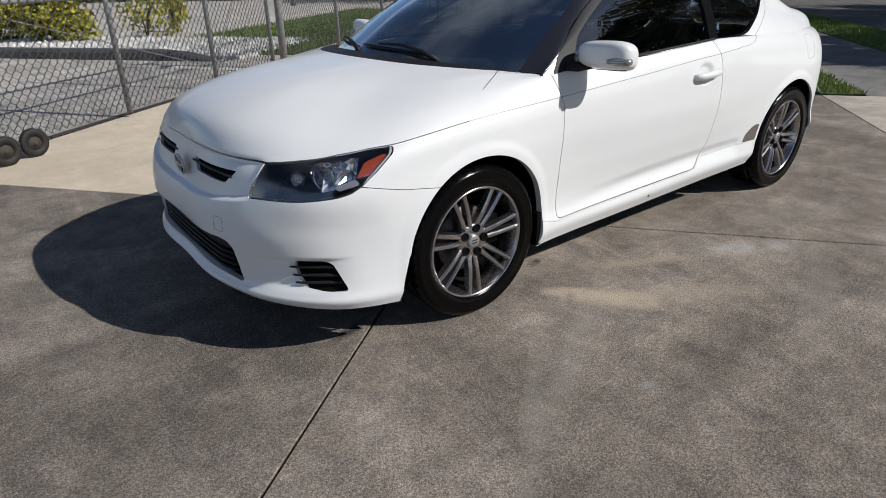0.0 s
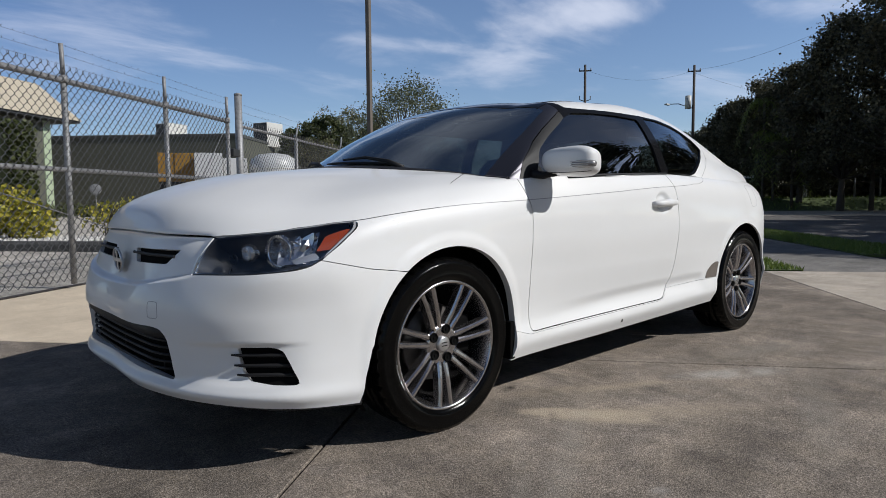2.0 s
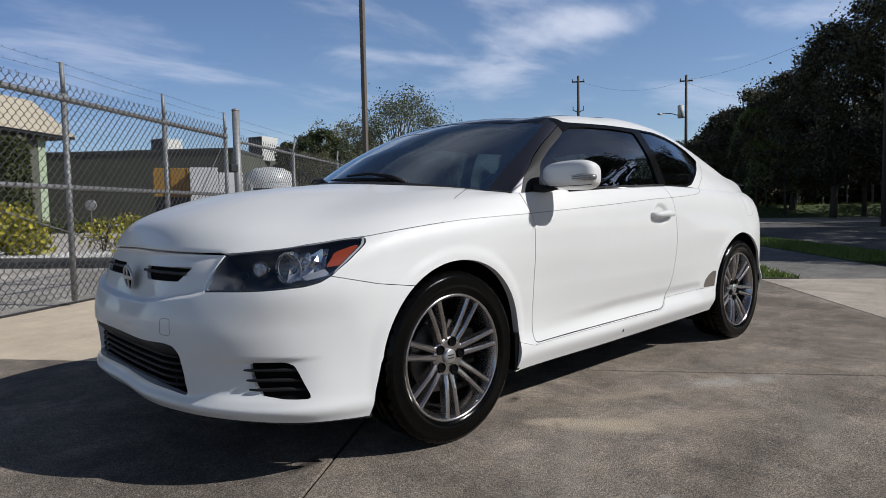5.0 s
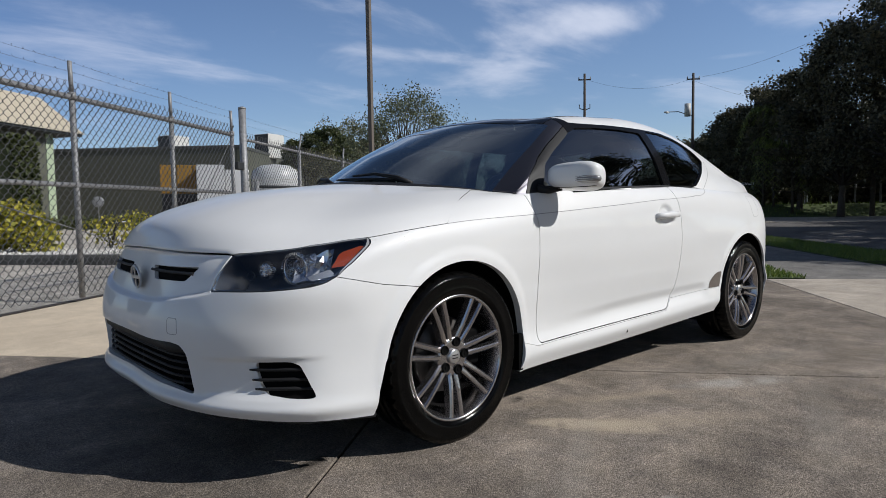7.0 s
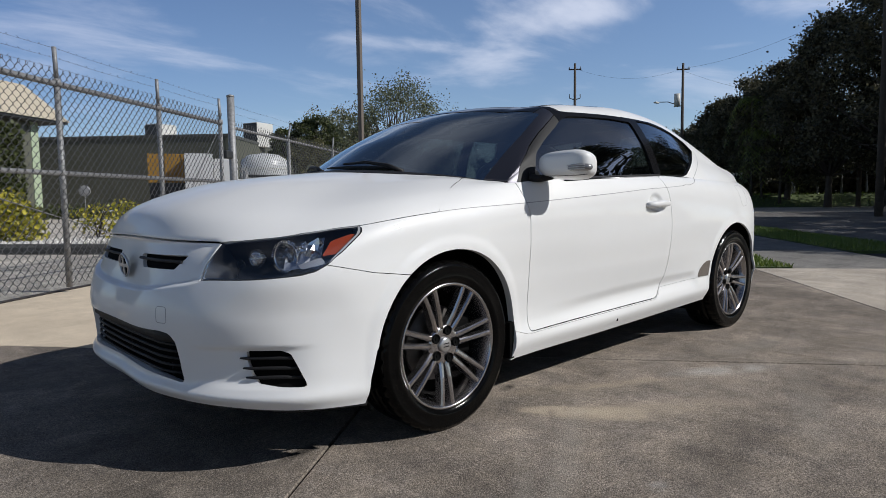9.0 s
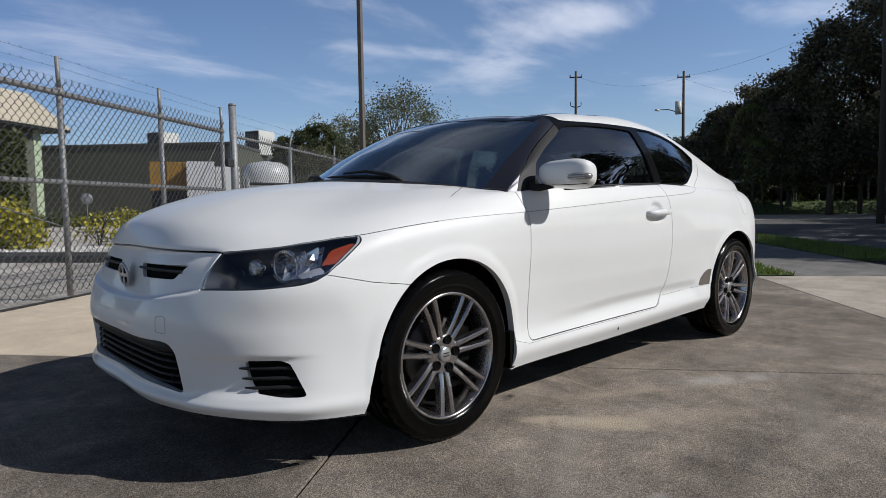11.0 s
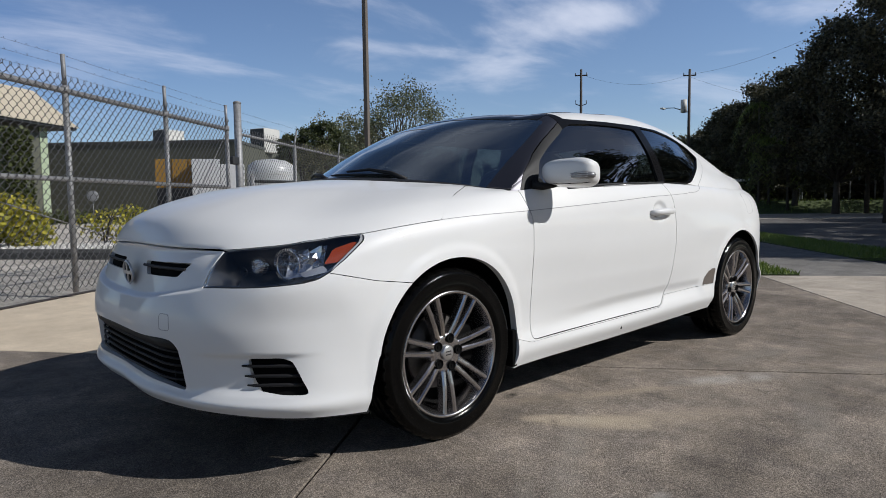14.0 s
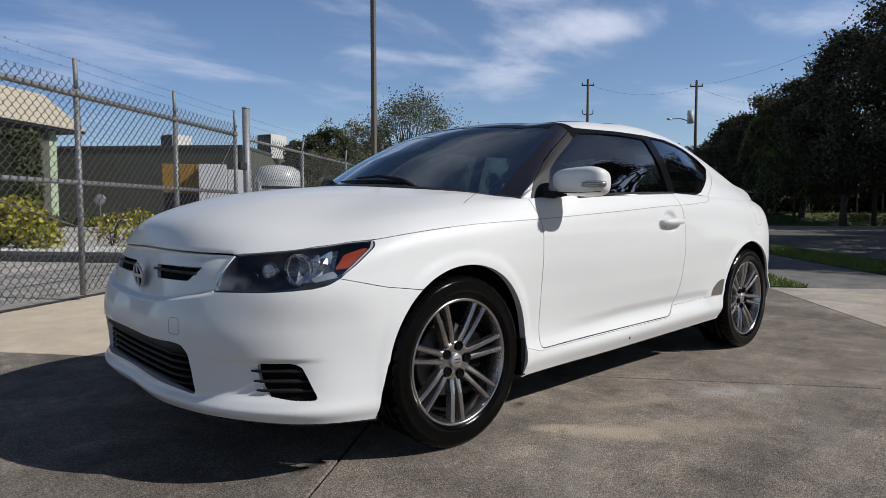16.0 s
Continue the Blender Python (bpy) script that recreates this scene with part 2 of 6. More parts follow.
def leaf_mat(name, colour, lite, rough=0.5):
    a = Mat(name)
    rnd = a.node("NewGeometry").outputs["Random Per Island"]
    a.set(color=a.mix(rnd, colour, lite), rough=rough)
    tl = a.node("BsdfTranslucent")
    a.link(a.mix(rnd, colour, lite), tl.inputs[0])
    mx = a.node("MixShader"); mx.inputs[0].default_value = 0.28
    a.link(a.b.outputs[0], mx.inputs[1]); a.link(tl.outputs[0], mx.inputs[2])
    a.link(mx.outputs[0], a.t.nodes["Material Output"].inputs["Surface"])
    return a.m


def paint_mat(name, colour, rough=0.32, coat=1.0, metal=0.0, var=0.03):
    a = Mat(name)
    dust = a.span(a.noise(2.2, 6, 0.65), 0.3, 0.75)
    a.set(color=a.mix(dust, colour, tuple(c * (1 - var) for c in colour)), rough=a.span(dust, 0, 1, rough, rough * 1.25), metal=metal,
          Coat_Weight=coat, Coat_Roughness=0.05)
    a.bump(a.noise(160, 2), 0.012, 0.002)
    return a.m


WHITE = paint_mat("white_paint", (0.695, 0.695, 0.69), 0.45, 0.6)
BLACKPAINT = paint_mat("black_gloss_paint", (0.008, 0.008, 0.009), 0.14, 0.0)
BLACKPAINT.node_tree.nodes["Principled BSDF"].inputs["Specular IOR Level"].default_value = 0.08
PILLAR = paint_mat("dark_metallic_wrap", (0.098, 0.096, 0.110), 0.30, 0.25, 0.92)
ROOFGLASS = paint_mat("black_roof_glass", (0.006, 0.006, 0.007), 0.05, 0.0)
PLASTIC = simple("black_plastic", (0.012, 0.012, 0.013), 0.55, bump=0.15, scale=20, Specular_IOR_Level=0.25)
LINER = simple("dark_liner", (0.005, 0.005, 0.005), 0.9, Specular_IOR_Level=0.05)
RUBBER = simple("tyre_rubber", (0.0025, 0.0025, 0.0025), 0.14, var=0.5, scale=30, bump=0.07, Specular_IOR_Level=0.12)
ROLLER = simple("roller_rubber", (0.012, 0.0105, 0.0095), 0.7, var=0.4, scale=30, bump=0.2)
ALLOY = simple("gunmetal_alloy", (0.42, 0.405, 0.41), 0.22, 0.97, var=0.1)
ALLOYDARK = simple("dark_alloy", (0.035, 0.035, 0.037), 0.45, 0.8, var=0.15)
CHROME = simple("chrome", (0.85, 0.85, 0.86), 0.06, 1.0, var=0.02)
STEELDISC = simple("brake_steel", (0.07, 0.065, 0.062), 0.5, 0.9)
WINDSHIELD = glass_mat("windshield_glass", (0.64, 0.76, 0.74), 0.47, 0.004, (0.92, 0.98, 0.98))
TINT = glass_mat("tinted_glass", (0.20, 0.215, 0.21), 0.21)
LENS = glass_mat("clear_lens", (0.92, 0.93, 0.94), 0.095)
AMBER = paint_mat("amber_reflector", (0.33, 0.048, 0.006), 0.2, 1.0, 0.0, 0.35)
REDLENS = paint_mat("red_lens", (0.35, 0.01, 0.012), 0.15)
HOUSING = paint_mat("lamp_housing", (0.008, 0.008, 0.009), 0.25, 0.2)
LAMPSILVER = simple("lamp_silver", (0.60, 0.62, 0.65), 0.12, 0.98, var=0.05)
LAMPEDGE = simple("glint_and_rib_grey", (0.42, 0.43, 0.44), 0.2, 0.3, var=0.1)
LAMPDIM = simple("indicator_plastic", (0.26, 0.26, 0.265), 0.25, 0.5, var=0.1)
SATIN = simple("satin_silver", (0.55, 0.55, 0.56), 0.3, 0.9, var=0.05)
CLOTH = simple("dark_seat_cloth", (0.016, 0.016, 0.018), 0.9, scale=30, bump=0.3)
DASH = simple("dash_plastic", (0.012, 0.012, 0.013), 0.6, scale=20)
DECAL = simple("brown_decal", (0.12, 0.10, 0.085), 0.5, var=0.3)
SEAM = simple("seam_black", (0.004, 0.004, 0.004), 0.9)
GALV = simple("galvanised_steel", (0.255, 0.258, 0.265), 0.55, 0.3, var=0.6, scale=24, bump=0.05)
WIRE = simple("fence_wire", (0.085, 0.086, 0.09), 0.5, 0.5, var=0.3)
CONC_GREY = concrete("grey_concrete", (0.193, 0.166, 0.143), (0.217, 0.183, 0.149), 1.0, stains=(
    ((0.43, 0.36, 0.27), 0.8, ((0.45, -1.08, 0.20, 0.085, -58), (0.60, -1.26, 0.22, 0.10, -55), (0.49, -1.08, 0.26, 0.07, -45))),
    ((0.36, 0.30, 0.225), 0.5, ((0.72, -0.89, 0.34, 0.09, -30), (1.0, -1.05, 0.3, 0.06, -25), (0.8, -1.35, 0.5, 0.12, -30))),
    ((0.40, 0.385, 0.355), 0.55, ((0.114, -1.681, 0.05, 0.035, 0), (1.55, -1.30, 0.42, 0.10, -30))),
    ((0.30, 0.275, 0.24), 0.32, ((-0.35, -1.55, 0.75, 0.05, 42), (0.1, -1.35, 0.9, 0.07, 30), (1.3, -1.75, 0.8, 0.10, 20), (2.2, -1.2, 0.6, 0.12, -15), (-0.9, -2.0, 0.7, 0.12, 10), (0.9, -2.3, 0.8, 0.15, 25), (2.9, -1.9, 0.9, 0.2, 5))),
    ((0.06, 0.052, 0.045), 0.26, ((0.3, -1.75, 0.5, 0.16, 20), (-0.5, -1.9, 0.45, 0.2, -15), (1.7, -1.65, 0.6, 0.12, 10), (2.4, -1.55, 0.7, 0.14, -5))),
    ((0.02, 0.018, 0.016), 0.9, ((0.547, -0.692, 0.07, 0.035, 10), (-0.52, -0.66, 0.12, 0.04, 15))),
))
# a darker slab, its tone also lowered to deepen the car's shade on it
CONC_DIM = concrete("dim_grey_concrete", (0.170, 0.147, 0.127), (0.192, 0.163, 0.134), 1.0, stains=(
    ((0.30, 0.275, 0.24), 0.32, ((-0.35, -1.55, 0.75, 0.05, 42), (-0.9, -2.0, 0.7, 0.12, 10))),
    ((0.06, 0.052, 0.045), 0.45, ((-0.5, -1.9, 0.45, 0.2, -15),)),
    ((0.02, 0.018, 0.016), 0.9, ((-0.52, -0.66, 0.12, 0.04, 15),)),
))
CONC_TAN = concrete("tan_concrete", (0.53, 0.445, 0.34), (0.56, 0.472, 0.362), 0.26)
CONC_LITE = concrete("pale_concrete", (0.37, 0.328, 0.28), (0.40, 0.35, 0.29), 0.55)
# base colour lowered so that it carries the pavement's deep tree shade
CONC_WALK = concrete("shaded_walk_concrete", (0.17, 0.163, 0.155), (0.185, 0.175, 0.16), 0.7)
CONC_LOT = concrete("lot_concrete", (0.375, 0.350, 0.315), (0.415, 0.385, 0.34), 0.9)
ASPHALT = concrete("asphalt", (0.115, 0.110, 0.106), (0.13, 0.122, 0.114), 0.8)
EARTH = simple("earth", (0.11, 0.095, 0.07), 0.95, var=0.4, scale=3, bump=0.4)
TURF = simple("turf", (0.06, 0.085, 0.022), 0.95, var=0.5, scale=6, bump=0.5)
CURB = concrete("dark_curb", (0.06, 0.06, 0.06), (0.08, 0.08, 0.078), 0.7)
GRAVEL = concrete("white_gravel", (0.48, 0.47, 0.45), (0.55, 0.53, 0.5), 1.0)
BLADE = leaf_mat("grass_blades", (0.06, 0.115, 0.014), (0.19, 0.24, 0.045))
OAKLEAF = leaf_mat("oak_leaves", (0.012, 0.015, 0.007), (0.125, 0.115, 0.062), 0.55)
THINLEAF = leaf_mat("thin_leaves", (0.05, 0.065, 0.03), (0.17, 0.185, 0.105))
THICKLEAF = leaf_mat("thicket_leaves", (0.06, 0.065, 0.025), (0.25, 0.235, 0.12))
PALMLEAF = leaf_mat("palm_fronds", (0.05, 0.08, 0.012), (0.22, 0.26, 0.05))
YELLOWLEAF = leaf_mat("yellow_leaves", (0.12, 0.14, 0.015), (0.54, 0.47, 0.06))
HEDGELEAF = leaf_mat("hedge_leaves", (0.026, 0.038, 0.012), (0.10, 0.115, 0.038))
BARK = simple("bark", (0.058, 0.048, 0.038), 0.9, var=0.4, scale=10, bump=0.6)
POLEWOOD = simple("pole_wood", (0.06, 0.048, 0.04), 0.85, var=0.3, scale=4, bump=0.3)
POLECONC = simple("pole_concrete", (0.13, 0.108, 0.09), 0.8, var=0.2, scale=3)
WALLGREEN = simple("green_stucco", (0.098, 0.100, 0.075), 0.9, var=0.2, scale=1.2, bump=0.2)
WALLPALE = simple("pale_green_stucco", (0.36, 0.43, 0.29), 0.9, var=0.12, scale=1.5)
MANSARD = simple("tan_metal_roof", (0.437, 0.382, 0.289), 0.5, var=0.08, scale=1)
COPING = simple("coping_metal", (0.075, 0.075, 0.065), 0.6, var=0.2, scale=1)
DARKTRIM = simple("dark_trim", (0.02, 0.022, 0.024), 0.6)
HVAC = simple("hvac_metal", (0.55, 0.54, 0.50), 0.5, var=0.12, scale=1)
YELLOWBOX = simple("yellow_container", (0.24, 0.125, 0.012), 0.6, var=0.3, scale=1)
TRUCKWHITE = simple("truck_white", (0.52, 0.52, 0.52), 0.4, var=0.12, scale=1)
TANKWHITE = simple("tank_white", (0.52, 0.525, 0.53), 0.35, var=0.1, scale=1)
TAN = simple("tan_panel", (0.45, 0.33, 0.2), 0.6)
DARKGLASS = simple("dark_window", (0.02, 0.022, 0.025), 0.1, var=0.1)
SIGNWHITE = simple("sign_white", (0.42, 0.42, 0.40), 0.5)


# ---- mesh tools ----
def finish(name, verts, faces, material, parent=None, label="", smooth=False, normals=None):
    me = bpy.data.meshes.new(name)
    me.from_pydata([tuple(v) for v in verts], [], [tuple(f) for f in faces])
    if smooth:
        me.polygons.foreach_set("use_smooth", [True] * len(me.polygons))
    if material:
        me.materials.append(material)
    me.update()
    if normals is not None:
        me.normals_split_custom_set_from_vertices([tuple(n) for n in normals])
    ob = new(name, me)
    if parent:
        ob.parent = parent
    if label:
        tagged(ob, label)
    return ob


def part(name, bm, material, parent=None, label="", smooth=False):
    """Links a bmesh as one mesh object under a thing or a part."""
    me = bpy.data.meshes.new(name)
    bm.to_mesh(me)
    bm.free()
    if smooth:
        me.polygons.foreach_set("use_smooth", [True] * len(me.polygons))
    me.materials.append(material)
    ob = new(name, me)
    if parent:
        ob.parent = parent
    if label:
        tagged(ob, label)
    return ob


def thing(name, label, category, at=(0, 0, 0), turn=0.0, group="", kind=""):
    ob = new(name)
    ob.matrix_basis = pose(*at, 0, 0, turn)
    return tagged(ob, label, category, group, kind)


def box(bm, x0, x1, y0, y1, z0, z1, bevel=0.0, m=None):
    r = bmesh.ops.create_cube(bm, size=1.0)
    vs = r["verts"]
    for v in vs:
        v.co = Vector(((x0 + x1) / 2 + v.co.x * (x1 - x0), (y0 + y1) / 2 + v.co.y * (y1 - y0), (z0 + z1) / 2 + v.co.z * (z1 - z0)))
    if bevel:
        es = list({e for v in vs for e in v.link_edges})
        out = bmesh.ops.bevel(bm, geom=es, offset=bevel, segments=2, affect="EDGES", profile=0.5)
        vs = list({v for f in out["faces"] for v in f.verts} | {v for v in vs if v.is_valid})
    if m is not None:
        bmesh.ops.transform(bm, matrix=m, verts=vs)
    return bm


def boxed(*a, **k):
    return box(bmesh.new(), *a, **k)


def tube(bm, path, r, n=8, caps=True):
    """A round bar along a path; r may be one radius or one for each point."""
    pts = [Vector(p) for p in path]
    rs = r if isinstance(r, (list, tuple)) else [r] * len(pts)
    rings, side = [], None
    for i, p in enumerate(pts):
        d = (pts[min(i + 1, len(pts) - 1)] - pts[max(i - 1, 0)]).normalized()
        if side is None:
            side = d.orthogonal().normalized()
        side = (side - d * side.dot(d)).normalized()
        up = d.cross(side)
        rings.append([bm.verts.new(p + (side * math.cos(2 * math.pi * k / n) + up * math.sin(2 * math.pi * k / n)) * rs[i]) for k in range(n)])
    for a, b in zip(rings, rings[1:]):
        for k in range(n):
            bm.faces.new((a[k], a[(k + 1) % n], b[(k + 1) % n], b[k]))
    if caps:
        bm.faces.new(rings[0][::-1])
        bm.faces.new(rings[-1])
    return bm


def tubed(*a, **k):
    return tube(bmesh.new(), *a, **k)


def lathe(profile, n=48, axis="y", close=False):
    """A body of revolution about y: profile of (radius, along)."""
    bm = bmesh.new()
    rings = []
    for r, h in profile:
        rings.append([bm.verts.new((r * math.cos(2 * math.pi * k / n), h, r * math.sin(2 * math.pi * k / n))) for k in range(n)])
    pairs = list(zip(rings, rings[1:])) + ([(rings[-1], rings[0])] if close else [])
    for a, b in pairs:
        for k in range(n):
            bm.faces.new((a[k], a[(k + 1) % n], b[(k + 1) % n], b[k]))
    return bm


def slab(outline, z0, z1, bevel=0.0):
    """A flat plate over an outline in x and y."""
    bm = bmesh.new()
    b = [bm.verts.new((x, y, z0)) for x, y in outline]
    cx = sum(p[0] for p in outline) / len(outline)
    cy = sum(p[1] for p in outline) / len(outline)
    t0 = [bm.verts.new((x, y, z1 - bevel)) for x, y in outline]
    loops = [b, t0]
    if bevel:
        ins = []
        for x, y in outline:
            d = math.hypot(x - cx, y - cy)
            k = 1 - bevel * 1.4 / max(d, 1e-6)
            ins.append(bm.verts.new((cx + (x - cx) * k, cy + (y - cy) * k, z1)))
        loops.append(ins)
    n = len(outline)
    for p, q in zip(loops, loops[1:]):
        for k in range(n):
            bm.faces.new((p[k], p[(k + 1) % n], q[(k + 1) % n], q[k]))
    bm.faces.new(loops[-1])
    bm.faces.new(b[::-1])
    bmesh.ops.recalc_face_normals(bm, faces=bm.faces)
    return bm


# site axes: the slabs, the fence and the street run at this angle to the car
SITE = radians(38.5)
UX, UY = math.cos(SITE), math.sin(SITE)


def site(u, v):
    return (u * UX - v * UY, u * UY + v * UX)


def site_quad(u0, u1, v0, v1):
    return [site(u0, v0), site(u1, v0), site(u1, v1), site(u0, v1)]


# ---- curved sheets ----
def hermite(P, keys, t):
    """Smooth curve through the rows of P at the parameters keys, sampled at t."""
    T = np.gradient(P, keys, axis=0)
    i = np.clip(np.searchsorted(keys, t, side="right") - 1, 0, len(keys) - 2)
    h = (keys[i + 1] - keys[i])
    s = (t - keys[i]) / h
    sh = (slice(None),) + (None,) * (P.ndim - 1)
    s, h = s[sh], h[sh]
    return (2 * s**3 - 3 * s**2 + 1) * P[i] + (s**3 - 2 * s**2 + s) * h * T[i] + (-2 * s**3 + 3 * s**2) * P[i + 1] + (s**3 - s**2) * h * T[i + 1]


class Sheet:
    """A triangle sheet with smooth normals and two running parameters for each corner."""

    def __init__(self, v, n, p, f):
        self.v, self.n, self.p, self.f = v, n, p, f

    def whole(self):
        """The largest connected piece."""
        root = np.arange(len(self.v))
        f = self.f
        while True:
            low = root[f].min(1)
            nxt = root.copy()
            for k in range(3):
                np.minimum.at(nxt, f[:, k], low)
            nxt = nxt[nxt]
            if (nxt == root).all():
                break
            root = nxt
        ids, count = np.unique(root[f[:, 0]], return_counts=True)
        return Sheet(self.v, self.n, self.p, f[root[f[:, 0]] == ids[count.argmax()]])

    def cut(self, vals, keep=True):
        """The part where vals is positive, with a clean edge along its zero line."""
        vals = np.asarray(vals, float) * (1 if keep else -1)
        vals = np.where(np.abs(vals) < 1e-7, 1e-7, vals)
        ins = vals > 0
        f = self.f
        c = ins[f].sum(1)
        full = f[c == 3]
        V, N, P = [self.v], [self.n], [self.p]
        out = [full]
        count = len(self.v)
        made = {}
        va, na, pa = [], [], []

        def edge(a, b):
            k = (a, b) if a < b else (b, a)
            if k not in made:
                t = vals[a] / (vals[a] - vals[b])
                made[k] = count + len(va)
                va.append(self.v[a] + t * (self.v[b] - self.v[a]))
                na.append(self.n[a] + t * (self.n[b] - self.n[a]))
                pa.append(self.p[a] + t * (self.p[b] - self.p[a]))
            return made[k]

        extra = []
        for tri in f[(c == 1) | (c == 2)].tolist():
            k = [ins[q] for q in tri]
            if sum(k) == 1:
                i = k.index(True)
                a, b, d = tri[i], tri[(i + 1) % 3], tri[(i + 2) % 3]
                extra.append((a, edge(a, b), edge(a, d)))
            else:
                i = k.index(False)
                a, b, d = tri[i], tri[(i + 1) % 3], tri[(i + 2) % 3]
                e1, e2 = edge(a, b), edge(a, d)
                extra.append((e1, b, d))
                extra.append((e1, d, e2))
        if extra:
            out.append(np.array(extra))
            V.append(np.array(va)); N.append(np.array(na)); P.append(np.array(pa))
        v, n, p = np.vstack(V), np.vstack(N), np.vstack(P)
        f = np.vstack(out) if len(out) > 1 else full
        used = np.unique(f)
        back = np.zeros(len(v), int)
        back[used] = np.arange(len(used))
        n = n[used]
        return Sheet(v[used], n / np.maximum(np.linalg.norm(n, axis=1, keepdims=True), 1e-9), p[used], back[f])

    def moved(self, d):
        return Sheet(self.v + self.n * d, self.n, self.p, self.f)

    def mirrored(self):
        s = np.array([1, -1, 1])
        return Sheet(self.v * s, self.n * s, self.p, self.f[:, ::-1])

    def plus(self, o):
        k = len(self.v)
        return Sheet(np.vstack((self.v, o.v)), np.vstack((self.n, o.n)), np.vstack((self.p, o.p)), np.vstack((self.f, o.f + k)))

    def both(self):
        return self.plus(self.mirrored())


def rim_edges(f):
    e = np.vstack((f[:, [0, 1]], f[:, [1, 2]], f[:, [2, 0]]))
    key = np.sort(e, axis=1)
    _, inv, cnt = np.unique(key, axis=0, return_inverse=True, return_counts=True)
    return e[cnt[inv.ravel()] == 1]


def panel(name, sh, material, parent, label="", depth=0.012, lift=0.0):
    """Links a sheet as a panel: its rim is turned inwards by depth, with a small rounded edge."""
    v, n, f = sh.v + sh.n * lift, sh.n, sh.f
    mid = np.abs(v[:, 1]) < 1e-5
    e = rim_edges(f)
    e = e[~(mid[e[:, 0]] & mid[e[:, 1]])]
    k = len(v)
    ids = np.unique(e)
    back = {int(i): j for j, i in enumerate(ids)}
    inner = v[ids] - n[ids] * depth
    allv = np.vstack((v, v[ids], inner))
    m = len(ids)
    q = [(int(b), int(a), 0) for a, b in e]
    faces = f.tolist()
    for a, b in e.tolist():
        i, j = k + back[a], k + back[b]
        faces.append((j, i, i + m, j + m))
    ob = finish(name, allv, faces, material, parent, label, True)
    me = ob.data
    nn = np.vstack((n, n[ids], n[ids]))
    loops = np.zeros(len(me.loops), int)
    me.loops.foreach_get("vertex_index", loops)
    cn = nn[loops]
    fn = len(f)
    # turned edge faces keep their own flat normals
    for pi in range(fn, len(me.polygons)):
        p = me.polygons[pi]
        for li in p.loop_indices:
            cn[li] = p.normal
    me.normals_split_custom_set([tuple(c) for c in cn])
    return ob


def loft(lines, nu, nw, first_mirror=True, shape=None):
    """A sheet through design lines that share their keys; the first key lies on the middle plane."""
    L = np.array(lines, float)
    if first_mirror:
        m = L[:, 1:2] * np.array([1, -1, 1])
        L = np.concatenate((m, L), axis=1)
    step = np.linalg.norm(np.diff(L, axis=1), axis=2).mean(0)
    ku = np.concatenate(([0], np.cumsum(step)))
    i0 = 1 if first_mirror else 0
    tu = np.linspace(ku[i0], ku[-1], nu)
    A = hermite(np.swapaxes(L, 0, 1), ku, tu)
    stepw = np.linalg.norm(np.diff(A, axis=1), axis=2).mean(0)
    kw = np.concatenate(([0], np.cumsum(stepw)))
    tw = np.linspace(0, kw[-1], nw)
    G = hermite(np.swapaxes(A, 0, 1), kw, tw)
    if shape:
        G = shape(G)
    S = np.interp(tu, ku, np.arange(len(ku)) - i0)
    W = np.interp(tw, kw, np.arange(len(kw)))
    du = np.gradient(G, axis=1)
    dw = np.gradient(G, axis=0)
    if first_mirror:
        du[:, 0] *= np.array([0, 1, 0])
    N = np.cross(du, dw)
    N /= np.maximum(np.linalg.norm(N, axis=2, keepdims=True), 1e-9)
    P = np.stack(np.meshgrid(S, W), axis=2)
    idx = np.arange(nu * nw).reshape(nw, nu)
    a, b, c, d = idx[:-1, :-1].ravel(), idx[:-1, 1:].ravel(), idx[1:, 1:].ravel(), idx[1:, :-1].ravel()
    f = np.vstack((np.stack((a, b, c), 1), np.stack((a, c, d), 1)))
    return Sheet(G.reshape(-1, 3), N.reshape(-1, 3), P.reshape(-1, 2), f)


def inside(pts, poly, rounding=0.0):
    """Signed distance to a polygon: positive inside."""
    pts = np.asarray(pts, float)
    poly = np.asarray(poly, float)
    d = np.full(len(pts), 1e9)
    odd = np.zeros(len(pts), bool)
    for a, b in zip(poly, np.roll(poly, -1, axis=0)):
        e = b - a
        w = pts - a
        t = np.clip((w @ e) / max(e @ e, 1e-12), 0, 1)
        d = np.minimum(d, np.linalg.norm(w - t[:, None] * e, axis=1))
        c1 = (a[1] > pts[:, 1]) != (b[1] > pts[:, 1])
        with np.errstate(divide="ignore", invalid="ignore"):
            xi = (b[0] - a[0]) * (pts[:, 1] - a[1]) / (b[1] - a[1]) + a[0]
        odd ^= c1 & (pts[:, 0] < xi)
    return np.where(odd, d, -d) + rounding


def rounded(poly, r, n=5):
    """A polygon with its corners rounded by r."""
    P = [Vector(p) for p in poly]
    out = []
    for i, p in enumerate(P):
        a, b = (P[i - 1] - p), (P[(i + 1) % len(P)] - p)
        k = min(r, a.length * 0.45, b.length * 0.45)
        s, e = p + a.normalized() * k, p + b.normalized() * k
        for j in range(n + 1):
            t = j / n
            out.append(tuple((1 - t) ** 2 * s + 2 * t * (1 - t) * p + t * t * e))
    return out


# ---- the car: nose towards -x, its left side at -y, front axle at x = 0 ----
car = thing("car", "white two-door coupe with gunmetal wheels and black windscreen pillars", "car")
WB, TYRE_R = 2.645, 0.33
FRONT_HUB, REAR_HUB = (0.0, 0.325), (WB, 0.325)

